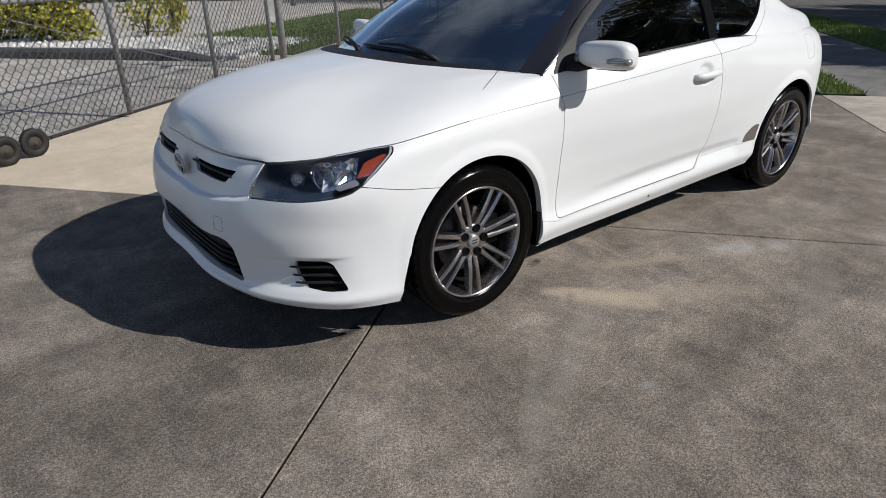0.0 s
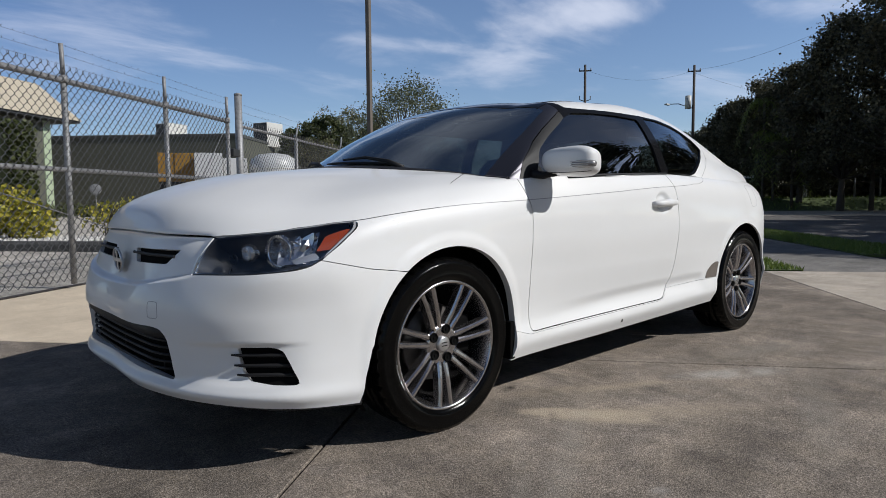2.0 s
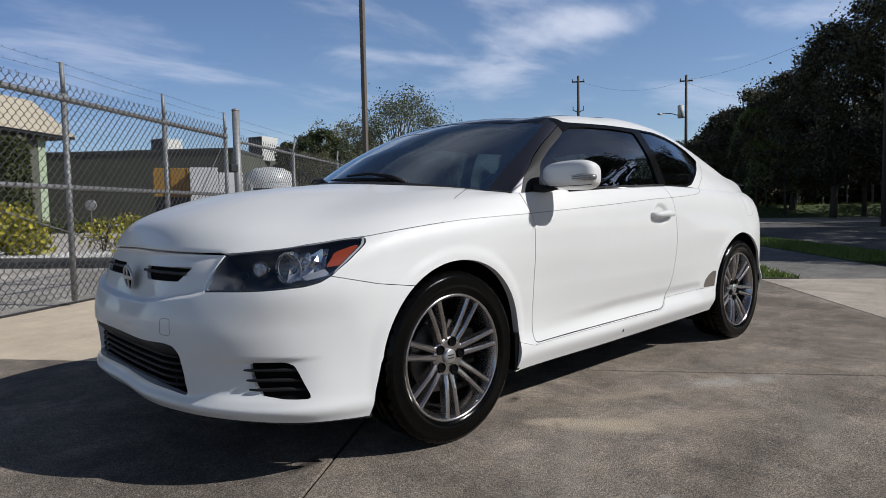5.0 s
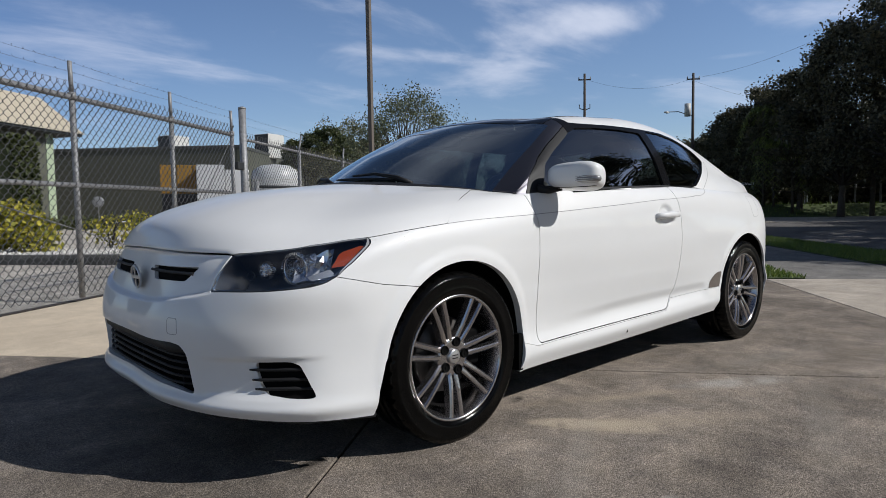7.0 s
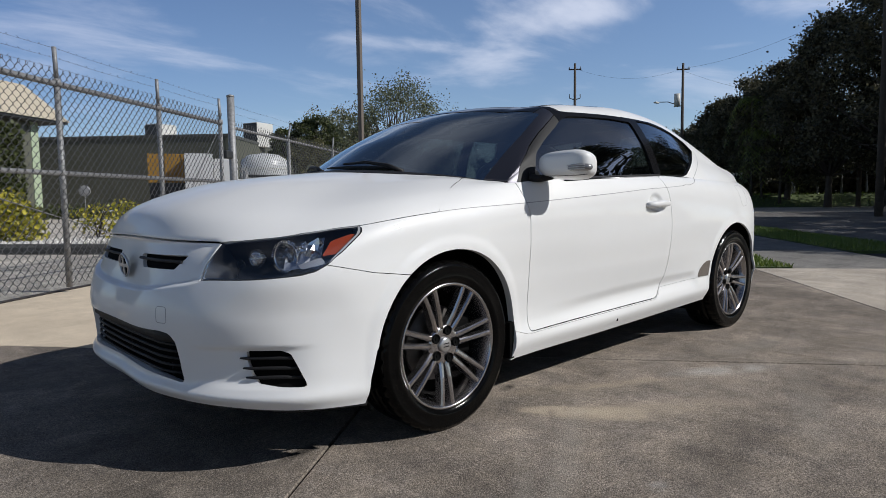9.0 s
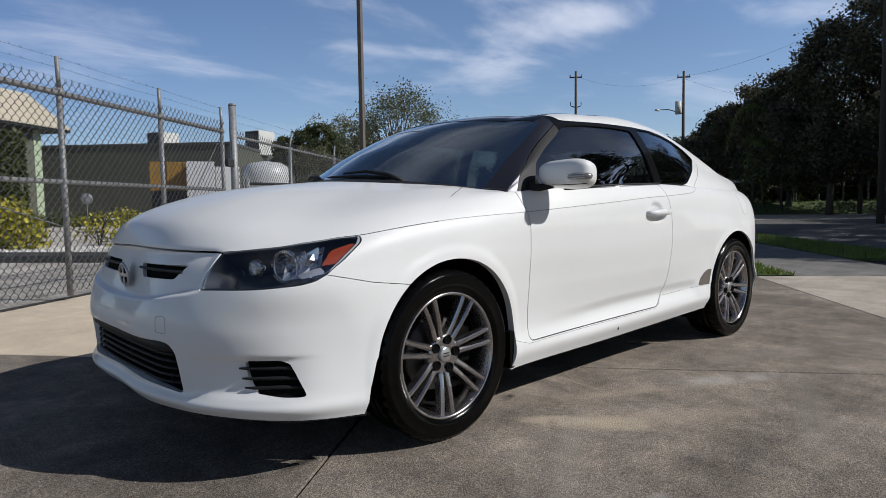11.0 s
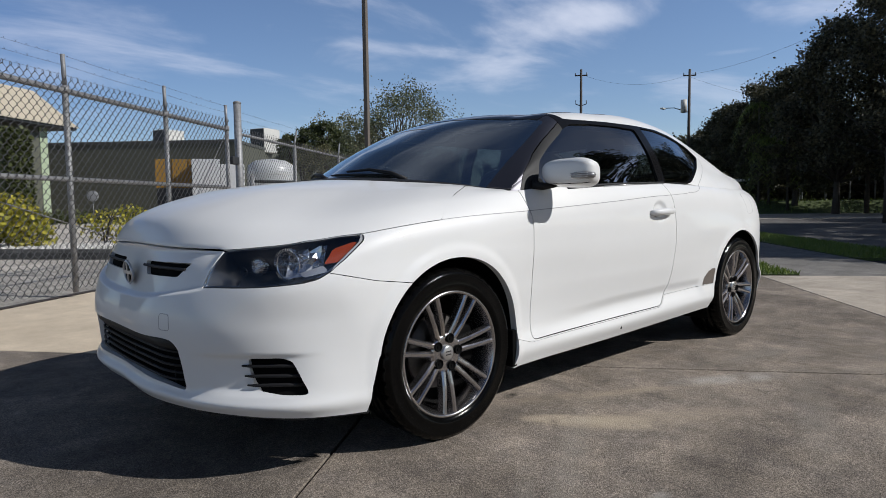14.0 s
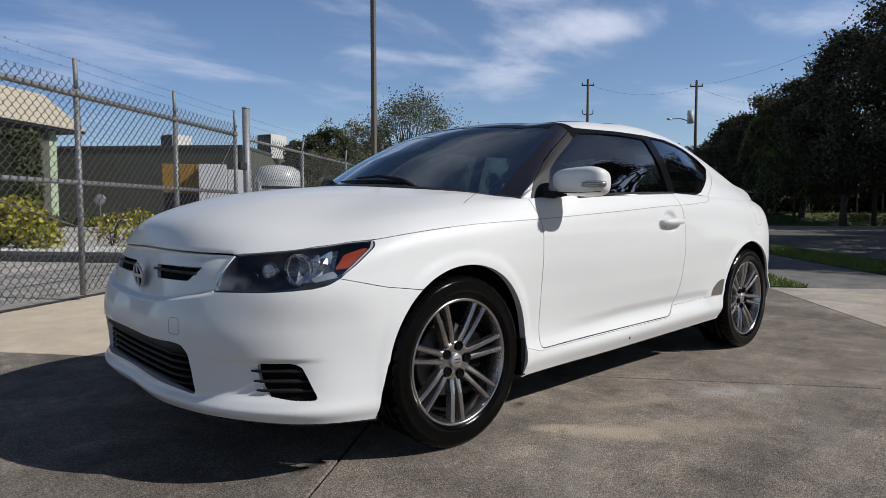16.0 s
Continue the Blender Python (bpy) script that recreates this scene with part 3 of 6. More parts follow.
bottom_line = [(-0.914, 0, 0.232), (-0.900, -0.38, 0.231), (-0.832, -0.60, 0.231), (-0.65, -0.81, 0.217), (-0.41, -0.89, 0.202), (0, -0.875, 0.19), (0.5, -0.845, 0.195),
               (1.1, -0.84, 0.20), (1.75, -0.845, 0.215), (2.3, -0.875, 0.24), (2.7, -0.88, 0.25), (3.1, -0.835, 0.26), (3.38, -0.6, 0.28), (3.46, 0, 0.28)]
lip_line = [(-0.940, 0, 0.276), (-0.926, -0.39, 0.274), (-0.853, -0.615, 0.270), (-0.665, -0.825, 0.262), (-0.41, -0.903, 0.255), (0, -0.89, 0.25), (0.5, -0.868, 0.262),
            (1.1, -0.868, 0.268), (1.75, -0.876, 0.285), (2.3, -0.902, 0.31), (2.7, -0.90, 0.32), (3.1, -0.85, 0.34), (3.41, -0.6, 0.36), (3.49, 0, 0.36)]
ledge_line = [(-0.925, 0, 0.292), (-0.912, -0.39, 0.292), (-0.842, -0.61, 0.290), (-0.660, -0.818, 0.285), (-0.415, -0.898, 0.285), (0, -0.892, 0.29), (0.5, -0.866, 0.286),
              (1.1, -0.864, 0.292), (1.75, -0.874, 0.31), (2.3, -0.90, 0.335), (2.7, -0.90, 0.35), (3.1, -0.86, 0.37), (3.415, -0.6, 0.39), (3.492, 0, 0.39)]
tuck_line = [(-0.924, 0, 0.345), (-0.913, -0.40, 0.345), (-0.840, -0.602, 0.345), (-0.658, -0.808, 0.345), (-0.43, -0.888, 0.36), (0, -0.89, 0.37), (0.5, -0.852, 0.345),
             (1.1, -0.850, 0.35), (1.75, -0.862, 0.37), (2.3, -0.892, 0.40), (2.7, -0.895, 0.42), (3.1, -0.85, 0.44), (3.42, -0.6, 0.46), (3.495, 0, 0.46)]
bulge_line = [(-0.932, 0, 0.50), (-0.922, -0.40, 0.505), (-0.855, -0.60, 0.51), (-0.698, -0.778, 0.515), (-0.465, -0.876, 0.525), (0, -0.899, 0.55), (0.5, -0.866, 0.55),
              (1.1, -0.872, 0.55), (1.75, -0.882, 0.56), (2.3, -0.895, 0.58), (2.7, -0.905, 0.60), (3.1, -0.85, 0.60), (3.43, -0.6, 0.60), (3.50, 0, 0.60)]
lamp_line = [(-0.898, 0, 0.615), (-0.890, -0.40, 0.628), (-0.837, -0.557, 0.645), (-0.708, -0.763, 0.652), (-0.52, -0.858, 0.668), (0, -0.896, 0.72), (0.5, -0.882, 0.72),
             (1.1, -0.888, 0.72), (1.75, -0.894, 0.73), (2.3, -0.896, 0.76), (2.7, -0.888, 0.79), (3.1, -0.84, 0.80), (3.42, -0.58, 0.80), (3.49, 0, 0.80)]
shoulder_line = [(-0.860, 0, 0.768), (-0.832, -0.40, 0.762), (-0.762, -0.573, 0.760), (-0.605, -0.745, 0.762), (-0.37, -0.835, 0.806), (0, -0.868, 0.848), (0.5, -0.870, 0.872),
                 (1.1, -0.874, 0.905), (1.75, -0.870, 0.94), (2.3, -0.860, 0.935), (2.7, -0.845, 0.93), (3.1, -0.785, 0.935), (3.40, -0.59, 0.945), (3.47, 0, 0.95)]
ridge_line = [(-0.805, 0, 0.868), (-0.755, -0.37, 0.860), (-0.668, -0.53, 0.850), (-0.49, -0.675, 0.848), (-0.27, -0.765, 0.878), (0.06, -0.805, 0.915), (0.5, -0.828, 0.952),
              (1.1, -0.835, 0.985), (1.75, -0.825, 1.002), (2.3, -0.822, 0.99), (2.7, -0.793, 0.988), (3.05, -0.738, 0.982), (3.35, -0.58, 0.972), (3.43, 0, 0.975)]
crown_line = [(-0.55, 0, 0.964), (-0.50, -0.30, 0.956), (-0.42, -0.41, 0.944), (-0.27, -0.53, 0.936), (-0.10, -0.62, 0.950), (0.14, -0.705, 0.968), (0.5, -0.80, 0.962),
              (1.1, -0.80, 0.985), (1.75, -0.79, 1.0), (2.3, -0.78, 0.985), (2.7, -0.75, 0.98), (3.0, -0.68, 0.975), (3.24, -0.47, 0.97), (3.30, 0, 0.97)]
cowl_line = [(0.0, 0, 1.03), (0.015, -0.18, 1.028), (0.04, -0.29, 1.024), (0.09, -0.42, 1.016), (0.17, -0.55, 1.003), (0.28, -0.67, 0.985), (0.5, -0.77, 0.955),
             (1.1, -0.77, 0.97), (1.75, -0.76, 0.985), (2.3, -0.72, 0.97), (2.7, -0.66, 0.965), (2.97, -0.57, 0.96), (3.1, -0.40, 0.96), (3.15, 0, 0.96)]


def step01(t):
    t = np.clip(t, 0, 1)
    return t * t * (3 - 2 * t)


def pressed(G):
    """Press the smaller forms into the body: the recessed nose band and the flared arches."""
    G = G.copy()
    x, y, z = G[..., 0], G[..., 1], G[..., 2]
    fade = step01((0.60 - np.abs(y)) / 0.06) * (x < -0.5)
    G[..., 0] = x + 0.021 * fade * step01((z - (0.573 + 0.180 * y * y)) / 0.013) * step01((0.775 - z) / 0.03)
    for hub, amount in ((0.02, 0.006), (WB + 0.005, 0.006)):
        r = np.hypot(x - hub, z - 0.33)
        G[..., 1] = G[..., 1] + np.sign(y) * amount * step01((0.435 - r) / 0.045) * step01((np.abs(y) - 0.78) / 0.06) * (x > -0.42)
    # soft crease low on the door, rising to the rear
    crest = np.interp(x, [0.55, 0.75, 1.22, 1.64, 2.0], [0.385, 0.397, 0.417, 0.425, 0.431])
    under = crest - z
    sc = step01((x - 0.50) / 0.7) * step01((2.13 - x) / 0.10) * step01((under + 0.008) / 0.055) * step01((0.130 - under) / 0.085)
    G[..., 1] = G[..., 1] - np.sign(y) * 0.013 * sc * (np.abs(y) > 0.7)
    # pocket in front of the corner vents, fading out towards the nose
    pk = step01((np.abs(y) - 0.52) / 0.19) * step01((0.428 - z) / 0.014) * step01((z - 0.285) / 0.03) * step01((0.86 - np.abs(y)) / 0.09) * (x < -0.5)
    G[..., 0] = G[..., 0] + 0.014 * pk
    G[..., 1] = G[..., 1] - np.sign(y) * 0.007 * pk
    cup = step01((1.12 - np.hypot((x - 1.585) / 0.076, (z - 0.853) / 0.053)) / 0.55)
    G[..., 1] = G[..., 1] - np.sign(y) * 0.015 * cup * (np.abs(y) > 0.7)
    return G


body_lines = [bottom_line, lip_line, ledge_line, tuck_line, bulge_line, lamp_line, shoulder_line, ridge_line, crown_line, cowl_line]
hull = loft(body_lines, 520, 150, shape=pressed)


def xz(s):
    return s.v[:, [0, 2]]


def yz(s):
    return s.v[:, [1, 2]]


def arch_value(s, hub, r):
    return np.hypot(s.v[:, 0] - hub[0], s.v[:, 2] - hub[1]) - r


GAP = 0.0022
hull = hull.cut(np.minimum(arch_value(hull, (0.018, 0.318), 0.383), -inside(xz(hull), [(-0.364, 0.385), (-0.395, 0.286), (-0.413, 0.20), (-0.415, 0.0), (0.2, 0.0), (0.2, 0.385)])))
hull = hull.cut(np.minimum(arch_value(hull, (WB, 0.330), 0.378), -inside(xz(hull), [(2.275, 0.41), (2.252, 0.37), (2.215, 0.20), (2.21, 0.0), (2.6, 0.0), (2.6, 0.41)])))

# bonnet
BACK_Y, BACK_X = [0, 0.50, 0.62, 0.68, 0.726, 0.784, 0.83, 0.869], [9, 0.50, 0.37, 0.29, 0.217, 0.102, 0.02, -0.04]
turn_back = np.interp(-hull.v[:, 1], BACK_Y, BACK_X)
LAMP_TOP = ([2.0, 2.1, 2.6, 3.15, 3.6, 3.9, 4.05], [5.99, 5.99, 6.13, 6.22, 6.14, 6.03, 6.0])
edge_line = np.interp(hull.p[:, 0], *LAMP_TOP)
val = np.minimum((hull.p[:, 1] - edge_line) * np.where(hull.p[:, 0] < 2.2, 0.045, 0.085), (turn_back - hull.v[:, 0]) * 1.6)
# the shut line closes up between the cowl corner and the shoulder
tight = GAP * 0.6 * np.where((hull.p[:, 0] > 4.4) & (hull.p[:, 1] > 6.05) & (hull.p[:, 1] < 7.25), 0.08, np.where((hull.p[:, 0] > 4.4) & (hull.p[:, 1] > 7.2), 1.8, 1.0))
bonnet_half = hull.cut(val - tight)
rest = hull.cut(-val - tight)
bonnet_half = bonnet_half.cut(8.86 - bonnet_half.p[:, 1]).whole()
panel("bonnet", bonnet_half.both(), WHITE, car, "white bonnet with a rounded leading edge")

# headlamps
lamp_outline = rounded([(1.99, 4.945), (2.04, 5.975), (2.6, 6.115), (3.15, 6.205), (3.6, 6.125), (3.88, 6.02), (4.0, 5.965), (4.05, 5.80), (4.03, 5.40), (3.97, 5.14), (3.82, 5.0), (3.6, 4.955), (2.6, 4.945)], 0.05)
val = inside(rest.p, lamp_outline) * 0.12
lamp_sheet = rest.cut(val - 0.001)
rest = rest.cut(-val - 0.001)

# door
door_outline = rounded([(0.450, 1.06), (0.464, 0.94), (0.490, 0.83), (0.496, 0.60), (0.502, 0.42), (0.508, 0.298), (1.635, 0.3165), (1.705, 0.37), (1.745, 0.475), (1.757, 0.62), (1.757, 0.78), (1.742, 0.911), (1.72, 0.98), (1.70, 1.06)], 0.03)
side = rest.cut(rest.p[:, 0] - 3.0)
front = rest.cut(3.0 - rest.p[:, 0])
val = inside(xz(side), door_outline)
door_sheet = side.cut(val - GAP)
side = side.cut(-val - GAP)

# bumper and wing part along a seam from the lamp to the wheel arch
seam = rounded([(-2, -1), (-0.36, -1), (-0.30, 0.45), (-0.19, 0.622), (-0.36, 0.645), (-0.60, 0.70), (-2, 0.70)], 0.01)
val = inside(xz(side), seam)
bump_side = side.cut(val - GAP * 0.6)
side = side.cut(-val - GAP * 0.6)
bumper = front.plus(bump_side)

# side skirt below the door
val = side.v[:, 2] - np.interp(side.v[:, 0], [-1, 0.38, 0.5, 1.62, 1.67, 1.71, 2.1, 2.3], [0.325, 0.325, 0.290, 0.309, 0.33, 0.369, 0.383, 0.39])
low = np.maximum(val, np.maximum(0.2 - side.v[:, 0], side.v[:, 0] - 2.5))
skirt = side.cut(-low - 0.0008)
side = side.cut(low - 0.0008)
wing = side.cut(1.2 - side.v[:, 0])
quarter = side.cut(side.v[:, 0] - 1.2)
tail = quarter.cut(quarter.p[:, 0] - 11.3)
quarter = quarter.cut(11.3 - quarter.p[:, 0])

# openings in the bumper: upper nostrils, lower grille, corner vents
nostril = rounded([(-0.470, 0.713), (-0.120, 0.706), (-0.150, 0.657), (-0.415, 0.664)], 0.008)
val = inside(yz(bumper), nostril)
nostril_sheet = bumper.cut(val)
bumper = bumper.cut(-val)
mouth = rounded([(0.2, 0.456), (-0.033, 0.455), (-0.291, 0.460), (-0.422, 0.464), (-0.471, 0.459), (-0.499, 0.434), (-0.518, 0.295), (-0.383, 0.304), (-0.195, 0.311), (0.2, 0.312)], 0.014)
val = inside(yz(bumper), mouth)
mouth_sheet = bumper.cut(val)
bumper = bumper.cut(-val)
vent = rounded([(-0.710, 0.413), (-0.784, 0.413), (-0.805, 0.402), (-0.842, 0.303), (-0.844, 0.293), (-0.799, 0.297), (-0.741, 0.308), (-0.721, 0.335), (-0.710, 0.375)], 0.008)
val = np.minimum(inside(yz(bumper), vent), -0.45 - bumper.v[:, 0])
vent_sheet = bumper.cut(val)
bumper = bumper.cut(-val)
panel("front_bumper", bumper.both(), WHITE, car, "white front bumper in shade", depth=0.03)


def two(sheet, *a, **k):
    panel(a[0], sheet, *a[1:], **k)
    panel(a[0], sheet.mirrored(), *a[1:], **k)


two(wing, "front_wing", WHITE, car, depth=0.03)
two(quarter, "rear_quarter_panel", WHITE, car)
two(skirt, "side_skirt", WHITE, car, depth=0.03)
panel("tail_panel", tail.both(), WHITE, car)


def backing(sh, d):
    return sh.moved(-d)


# dark inner shell behind all the gaps
shell = loft(body_lines, 150, 45)
for hub, r in (((0.01, 0.325), 0.41), ((WB + 0.005, 0.33), 0.405)):
    shell = shell.cut(arch_value(shell, hub, r))
val = inside(shell.p, [(1.9, 4.88), (1.9, 5.98), (2.6, 6.1), (3.15, 6.19), (3.6, 6.12), (4.05, 5.98), (4.1, 4.88)])
shell = shell.cut(-val)
shell = shell.moved(-0.045).both()
finish("inner_shell", shell.v, shell.f, LINER, car, "", True)

# grilles
nost = backing(nostril_sheet, 0.014)
for sh in (nost, nost.mirrored()):
    finish("nostril_backing", sh.v, sh.f, LINER, car, "", True)
for s in (-1, 1):
    part("nostril_bar", tubed([(-0.862, s * 0.10, 0.689), (-0.858, s * 0.25, 0.688), (-0.838, s * 0.45, 0.690)], 0.006), PLASTIC, car)
mou = backing(mouth_sheet, 0.07).both()
grille = finish("lower_grille", mou.v, mou.f, LINER, car, "black lower grille with thin bars", True)
def nose(y, back):
    return -0.922 + back + 0.012 * (abs(y) / 0.4) ** 2 + 0.05 * max(0, (abs(y) - 0.36) / 0.14) ** 2


for z in (0.317, 0.341, 0.365, 0.389, 0.412):
    path = [(nose(y, 0.016), y, z) for y in np.linspace(-0.485, 0.485, 17)]
    part("grille_bar", tubed(path, 0.0052, 6), PLASTIC, grille, "", True)
for k in range(-3, 4):
    y = k * 0.13
    part("grille_post", tubed([(nose(y, 0.045), y, 0.28), (nose(y, 0.045), y, 0.44)], 0.005, 6), PLASTIC, grille)
# flat plate across the top of the opening
bm2 = bmesh.new()
cols = []
for y in np.linspace(-0.468, 0.468, 25):
    cols.append([bm2.verts.new((nose(y, q), y, z)) for q, z in ((0.060, 0.421), (0.004, 0.421), (-0.003, 0.428), (-0.004, 0.470), (0.060, 0.470))])
for p, q in zip(cols, cols[1:]):
    for k in range(4):
        bm2.faces.new((p[k], p[k + 1], q[k + 1], q[k]))
bmesh.ops.recalc_face_normals(bm2, faces=bm2.faces)
part("grille_plate", bm2, PLASTIC, grille, "flat black plate", True)
ven = backing(vent_sheet, 0.020)
for sh, s in ((ven, -1), (ven.mirrored(), 1)):
    vg = finish("corner_vent", sh.v, sh.f, LINER, car, "black louvred corner vent", True)
    for x, y, z in ((-0.763, 0.698, 0.389), (-0.757, 0.704, 0.356), (-0.752, 0.711, 0.326)):
        part("louvre", tubed([(x, s * y, z + 0.001), (x + 0.020, s * (y + 0.020), z), (-0.652, s * 0.786, z - 0.003), (-0.600, s * 0.822, z - 0.006)], [0.003, 0.0055, 0.007, 0.005], 6), PLASTIC, vg, "", True)

# badge: an oval emblem of plain shapes
bm = lathe([(0.046, 0.0), (0.050, -0.006), (0.046, -0.010), (0.041, -0.008), (0.041, -0.002)], 40)
badge = part("badge_ring", bm, SATIN, car, "oval silver emblem on a dark field", True)
badge.matrix_basis = pose(-0.893, -0.014, 0.657, 0, 0, -90) @ pose(0, 0, 0, 5, 0, 0) @ Matrix.Diagonal((1.06, 1, 0.94, 1))
bm = lathe([(0.042, -0.002), (0.02, -0.004), (0.0005, -0.0045)], 30)
part("badge_field", bm, LINER, badge, "", True)
bm = bmesh.new()
box(bm, -0.040, 0.040, -0.009, -0.004, -0.007, 0.007, 0.001)
part("badge_band", bm, SATIN, badge)
bm = bmesh.new()
box(bm, -0.006, 0.006, -0.009, -0.004, -0.038, 0.038, 0.001)
part("badge_upright", bm, SATIN, badge)

# head lamps: bowl, projector, reflector, marker, lens
for sgn in (1, -1):
    ls = lamp_sheet if sgn == 1 else lamp_sheet.mirrored()
    hl = panel("headlamp", ls.moved(-0.11), HOUSING, car, "dark headlamp with a projector and an amber marker under a clear lens", depth=0.02)
    panel("lamp_rim", Sheet(ls.v, ls.n, ls.p, ls.f).cut(0.006 - inside(ls.p, lamp_outline) * 0.12).moved(-0.003), HOUSING, hl, depth=0.107)
    lens = panel("lamp_lens", ls.cut(inside(ls.p, lamp_outline) * 0.12 - 0.003), LENS, hl, "clear lens", depth=0.001)
    lens.visible_shadow = False
    am = ls.cut(inside(xz(ls), rounded([(-0.534, 0.714), (-0.490, 0.764), (-0.410, 0.787), (-0.398, 0.778), (-0.480, 0.719)], 0.006)))
    panel("amber_marker", am.moved(-0.010), AMBER, hl, "amber side marker", depth=0.02)
    for x, yy, z, r, n in ((-0.683, 0.684, 0.706, 0.026, 28), (-0.606, 0.741, 0.709, 0.047, 36)):
        bowl = part("reflector_bowl", lathe([(r * 1.02, -0.004), (r * 1.03, -0.008), (r * 0.99, -0.009), (r * 0.96, -0.004), (r * 0.85, 0.018), (r * 0.5, 0.036), (0.001, 0.040)], n), CHROME, hl, "chrome reflector", n > 30)
        bowl.matrix_basis = pose(x, -yy * sgn, z, 0, 0, -68 if sgn == 1 else 248)
        eye = bmesh.new()
        bmesh.ops.create_uvsphere(eye, u_segments=20, v_segments=12, radius=r * 0.45)
        part("bulb_lens", eye, LENS, bowl, "", True)
        teeth = bmesh.new()
        count = 46 if n > 30 else 24
        for k in range(count):
            if n > 30 and math.cos(2 * math.pi * k / count) * sgn > 0.25:
                continue
            box(teeth, r * 1.00, r * 1.16, -0.013, 0.004, -r * 0.034, r * 0.034, 0, Matrix.Rotation(2 * math.pi * k / count, 4, "Y"))
        part("ribbed_ring", teeth, LAMPSILVER if n > 30 else HOUSING, bowl, "ribbed silver ring" if n > 30 else "")
    for x, yy, r in ((-0.722, 0.645, 0.014),):
        ring = part("inner_ring", lathe([(r, -0.003), (r * 1.12, -0.004), (r * 1.12, 0.002), (r, 0.002)], 24, close=True), ALLOYDARK, hl, "", True)
        ring.matrix_basis = pose(x, -yy * sgn, 0.686, 0, 0, -60 if sgn == 1 else 240)
    # faceted side reflector between the main bowl and the marker
    rr = random.Random(11)
    bm = bmesh.new()
    nx, nz = 7, 6
    c00, c10, c11, c01 = Vector((-0.655, 0.795, 0.672)), Vector((-0.553, 0.845, 0.678)), Vector((-0.503, 0.807, 0.771)), Vector((-0.600, 0.740, 0.768))
    grid = []
    for i in range(nx):
        col = []
        for k in range(nz):
            p, q = i / (nx - 1), k / (nz - 1)
            inner = 0 < i < nx - 1 and 0 < k < nz - 1
            c = (c00 * (1 - p) + c10 * p) * (1 - q) + (c01 * (1 - p) + c11 * p) * q
            d = 0.022 + 0.034 * math.sin(math.pi * p) * (0.4 + 0.6 * math.sin(math.pi * q)) + (rr.uniform(-0.013, 0.013) if inner else 0.0)
            c = c + Vector((0.60, -0.78, -0.12)) * d + (Vector((rr.uniform(-0.006, 0.006), 0, rr.uniform(-0.005, 0.005))) if inner else Vector())
            col.append(bm.verts.new((c.x, -c.y * sgn, c.z)))
        grid.append(col)
    for i in range(nx - 1):
        for k in range(nz - 1):
            q = (grid[i][k], grid[i + 1][k], grid[i + 1][k + 1], grid[i][k + 1])
            q = q if sgn == 1 else q[::-1]
            if rr.random() < 0.5:
                bm.faces.new((q[0], q[1], q[2]))
                bm.faces.new((q[0], q[2], q[3]))
            else:
                bm.faces.new((q[0], q[1], q[3]))
                bm.faces.new((q[1], q[2], q[3]))
    part("side_reflector", bm, LAMPSILVER, hl, "faceted chrome reflector")
    # pale strip paints the highlight along the lens rim
    lip = ls.cut(0.0042 - inside(ls.p, lamp_outline) * 0.12)
    lip = lip.cut(lip.p[:, 0] - 3.12)
    lip = lip.cut(np.maximum(lip.p[:, 1] - 5.98, (lip.p[:, 0] - 3.96) * 2))
    panel("lens_edge_glint", lip, LAMPEDGE, hl, "pale strip painted as the lens edge highlight", depth=0.002, lift=0.0015)
    fin = ls.cut(inside(xz(ls), [(-0.600, 0.676), (-0.612, 0.690), (-0.536, 0.712), (-0.522, 0.690)]))
    panel("lower_reflector", fin.moved(-0.016), SATIN, hl, "chrome lower reflector", depth=0.006)

# thin grey line, painted shade of the shoulder crease, rising behind the quarter window
def band(sheet, field, w):
    """The narrow band of a sheet on both sides of a field's zero line."""
    a = sheet.cut(field(sheet) + w)
    return a.cut(w - field(a))


corner = hull.cut(np.minimum(hull.p[:, 1] - 7.3, 8.8 - hull.p[:, 1]))
corner = corner.cut(np.minimum(corner.p[:, 0] - 4.2, 0.5 - corner.v[:, 0]))
corner = band(corner, lambda q: np.interp(-q.v[:, 1], BACK_Y, BACK_X) - q.v[:, 0], 0.0024)
two(corner.whole(), "bonnet_gap", SEAM, car, depth=0.0005, lift=0.0012)

CREASE_SHADE = simple("crease_shade_grey", (0.30, 0.30, 0.305), 0.5)
RISE_X = [1.5, 1.80, 1.95, 2.06, 2.15, 2.24, 2.33, 2.40]
RISE_Z = [0.928, 0.942, 0.950, 0.968, 1.00, 1.05, 1.12, 1.185]


def rise(sh):
    slope = np.interp(sh.v[:, 0], [1.9, 2.1, 2.3], [1.0, 0.93, 0.80])
    return (sh.v[:, 2] - np.interp(sh.v[:, 0], RISE_X, RISE_Z)) * slope


stripe = band(hull, lambda q: (q.p[:, 1] - 6.0) * 0.10, 0.0014)
stripe = stripe.cut(stripe.p[:, 0] - 4.9)
stripe = stripe.cut(1.62 - stripe.v[:, 0])
two(stripe, "shoulder_stripe", CREASE_SHADE, car, depth=0.0005, lift=0.0008)
stripe = hull.cut(hull.v[:, 0] - 1.62)
stripe = band(stripe.cut(1.99 - stripe.v[:, 0]), rise, 0.0014)
two(stripe.whole(), "quarter_stripe", CREASE_SHADE, car, depth=0.0005, lift=0.0008)

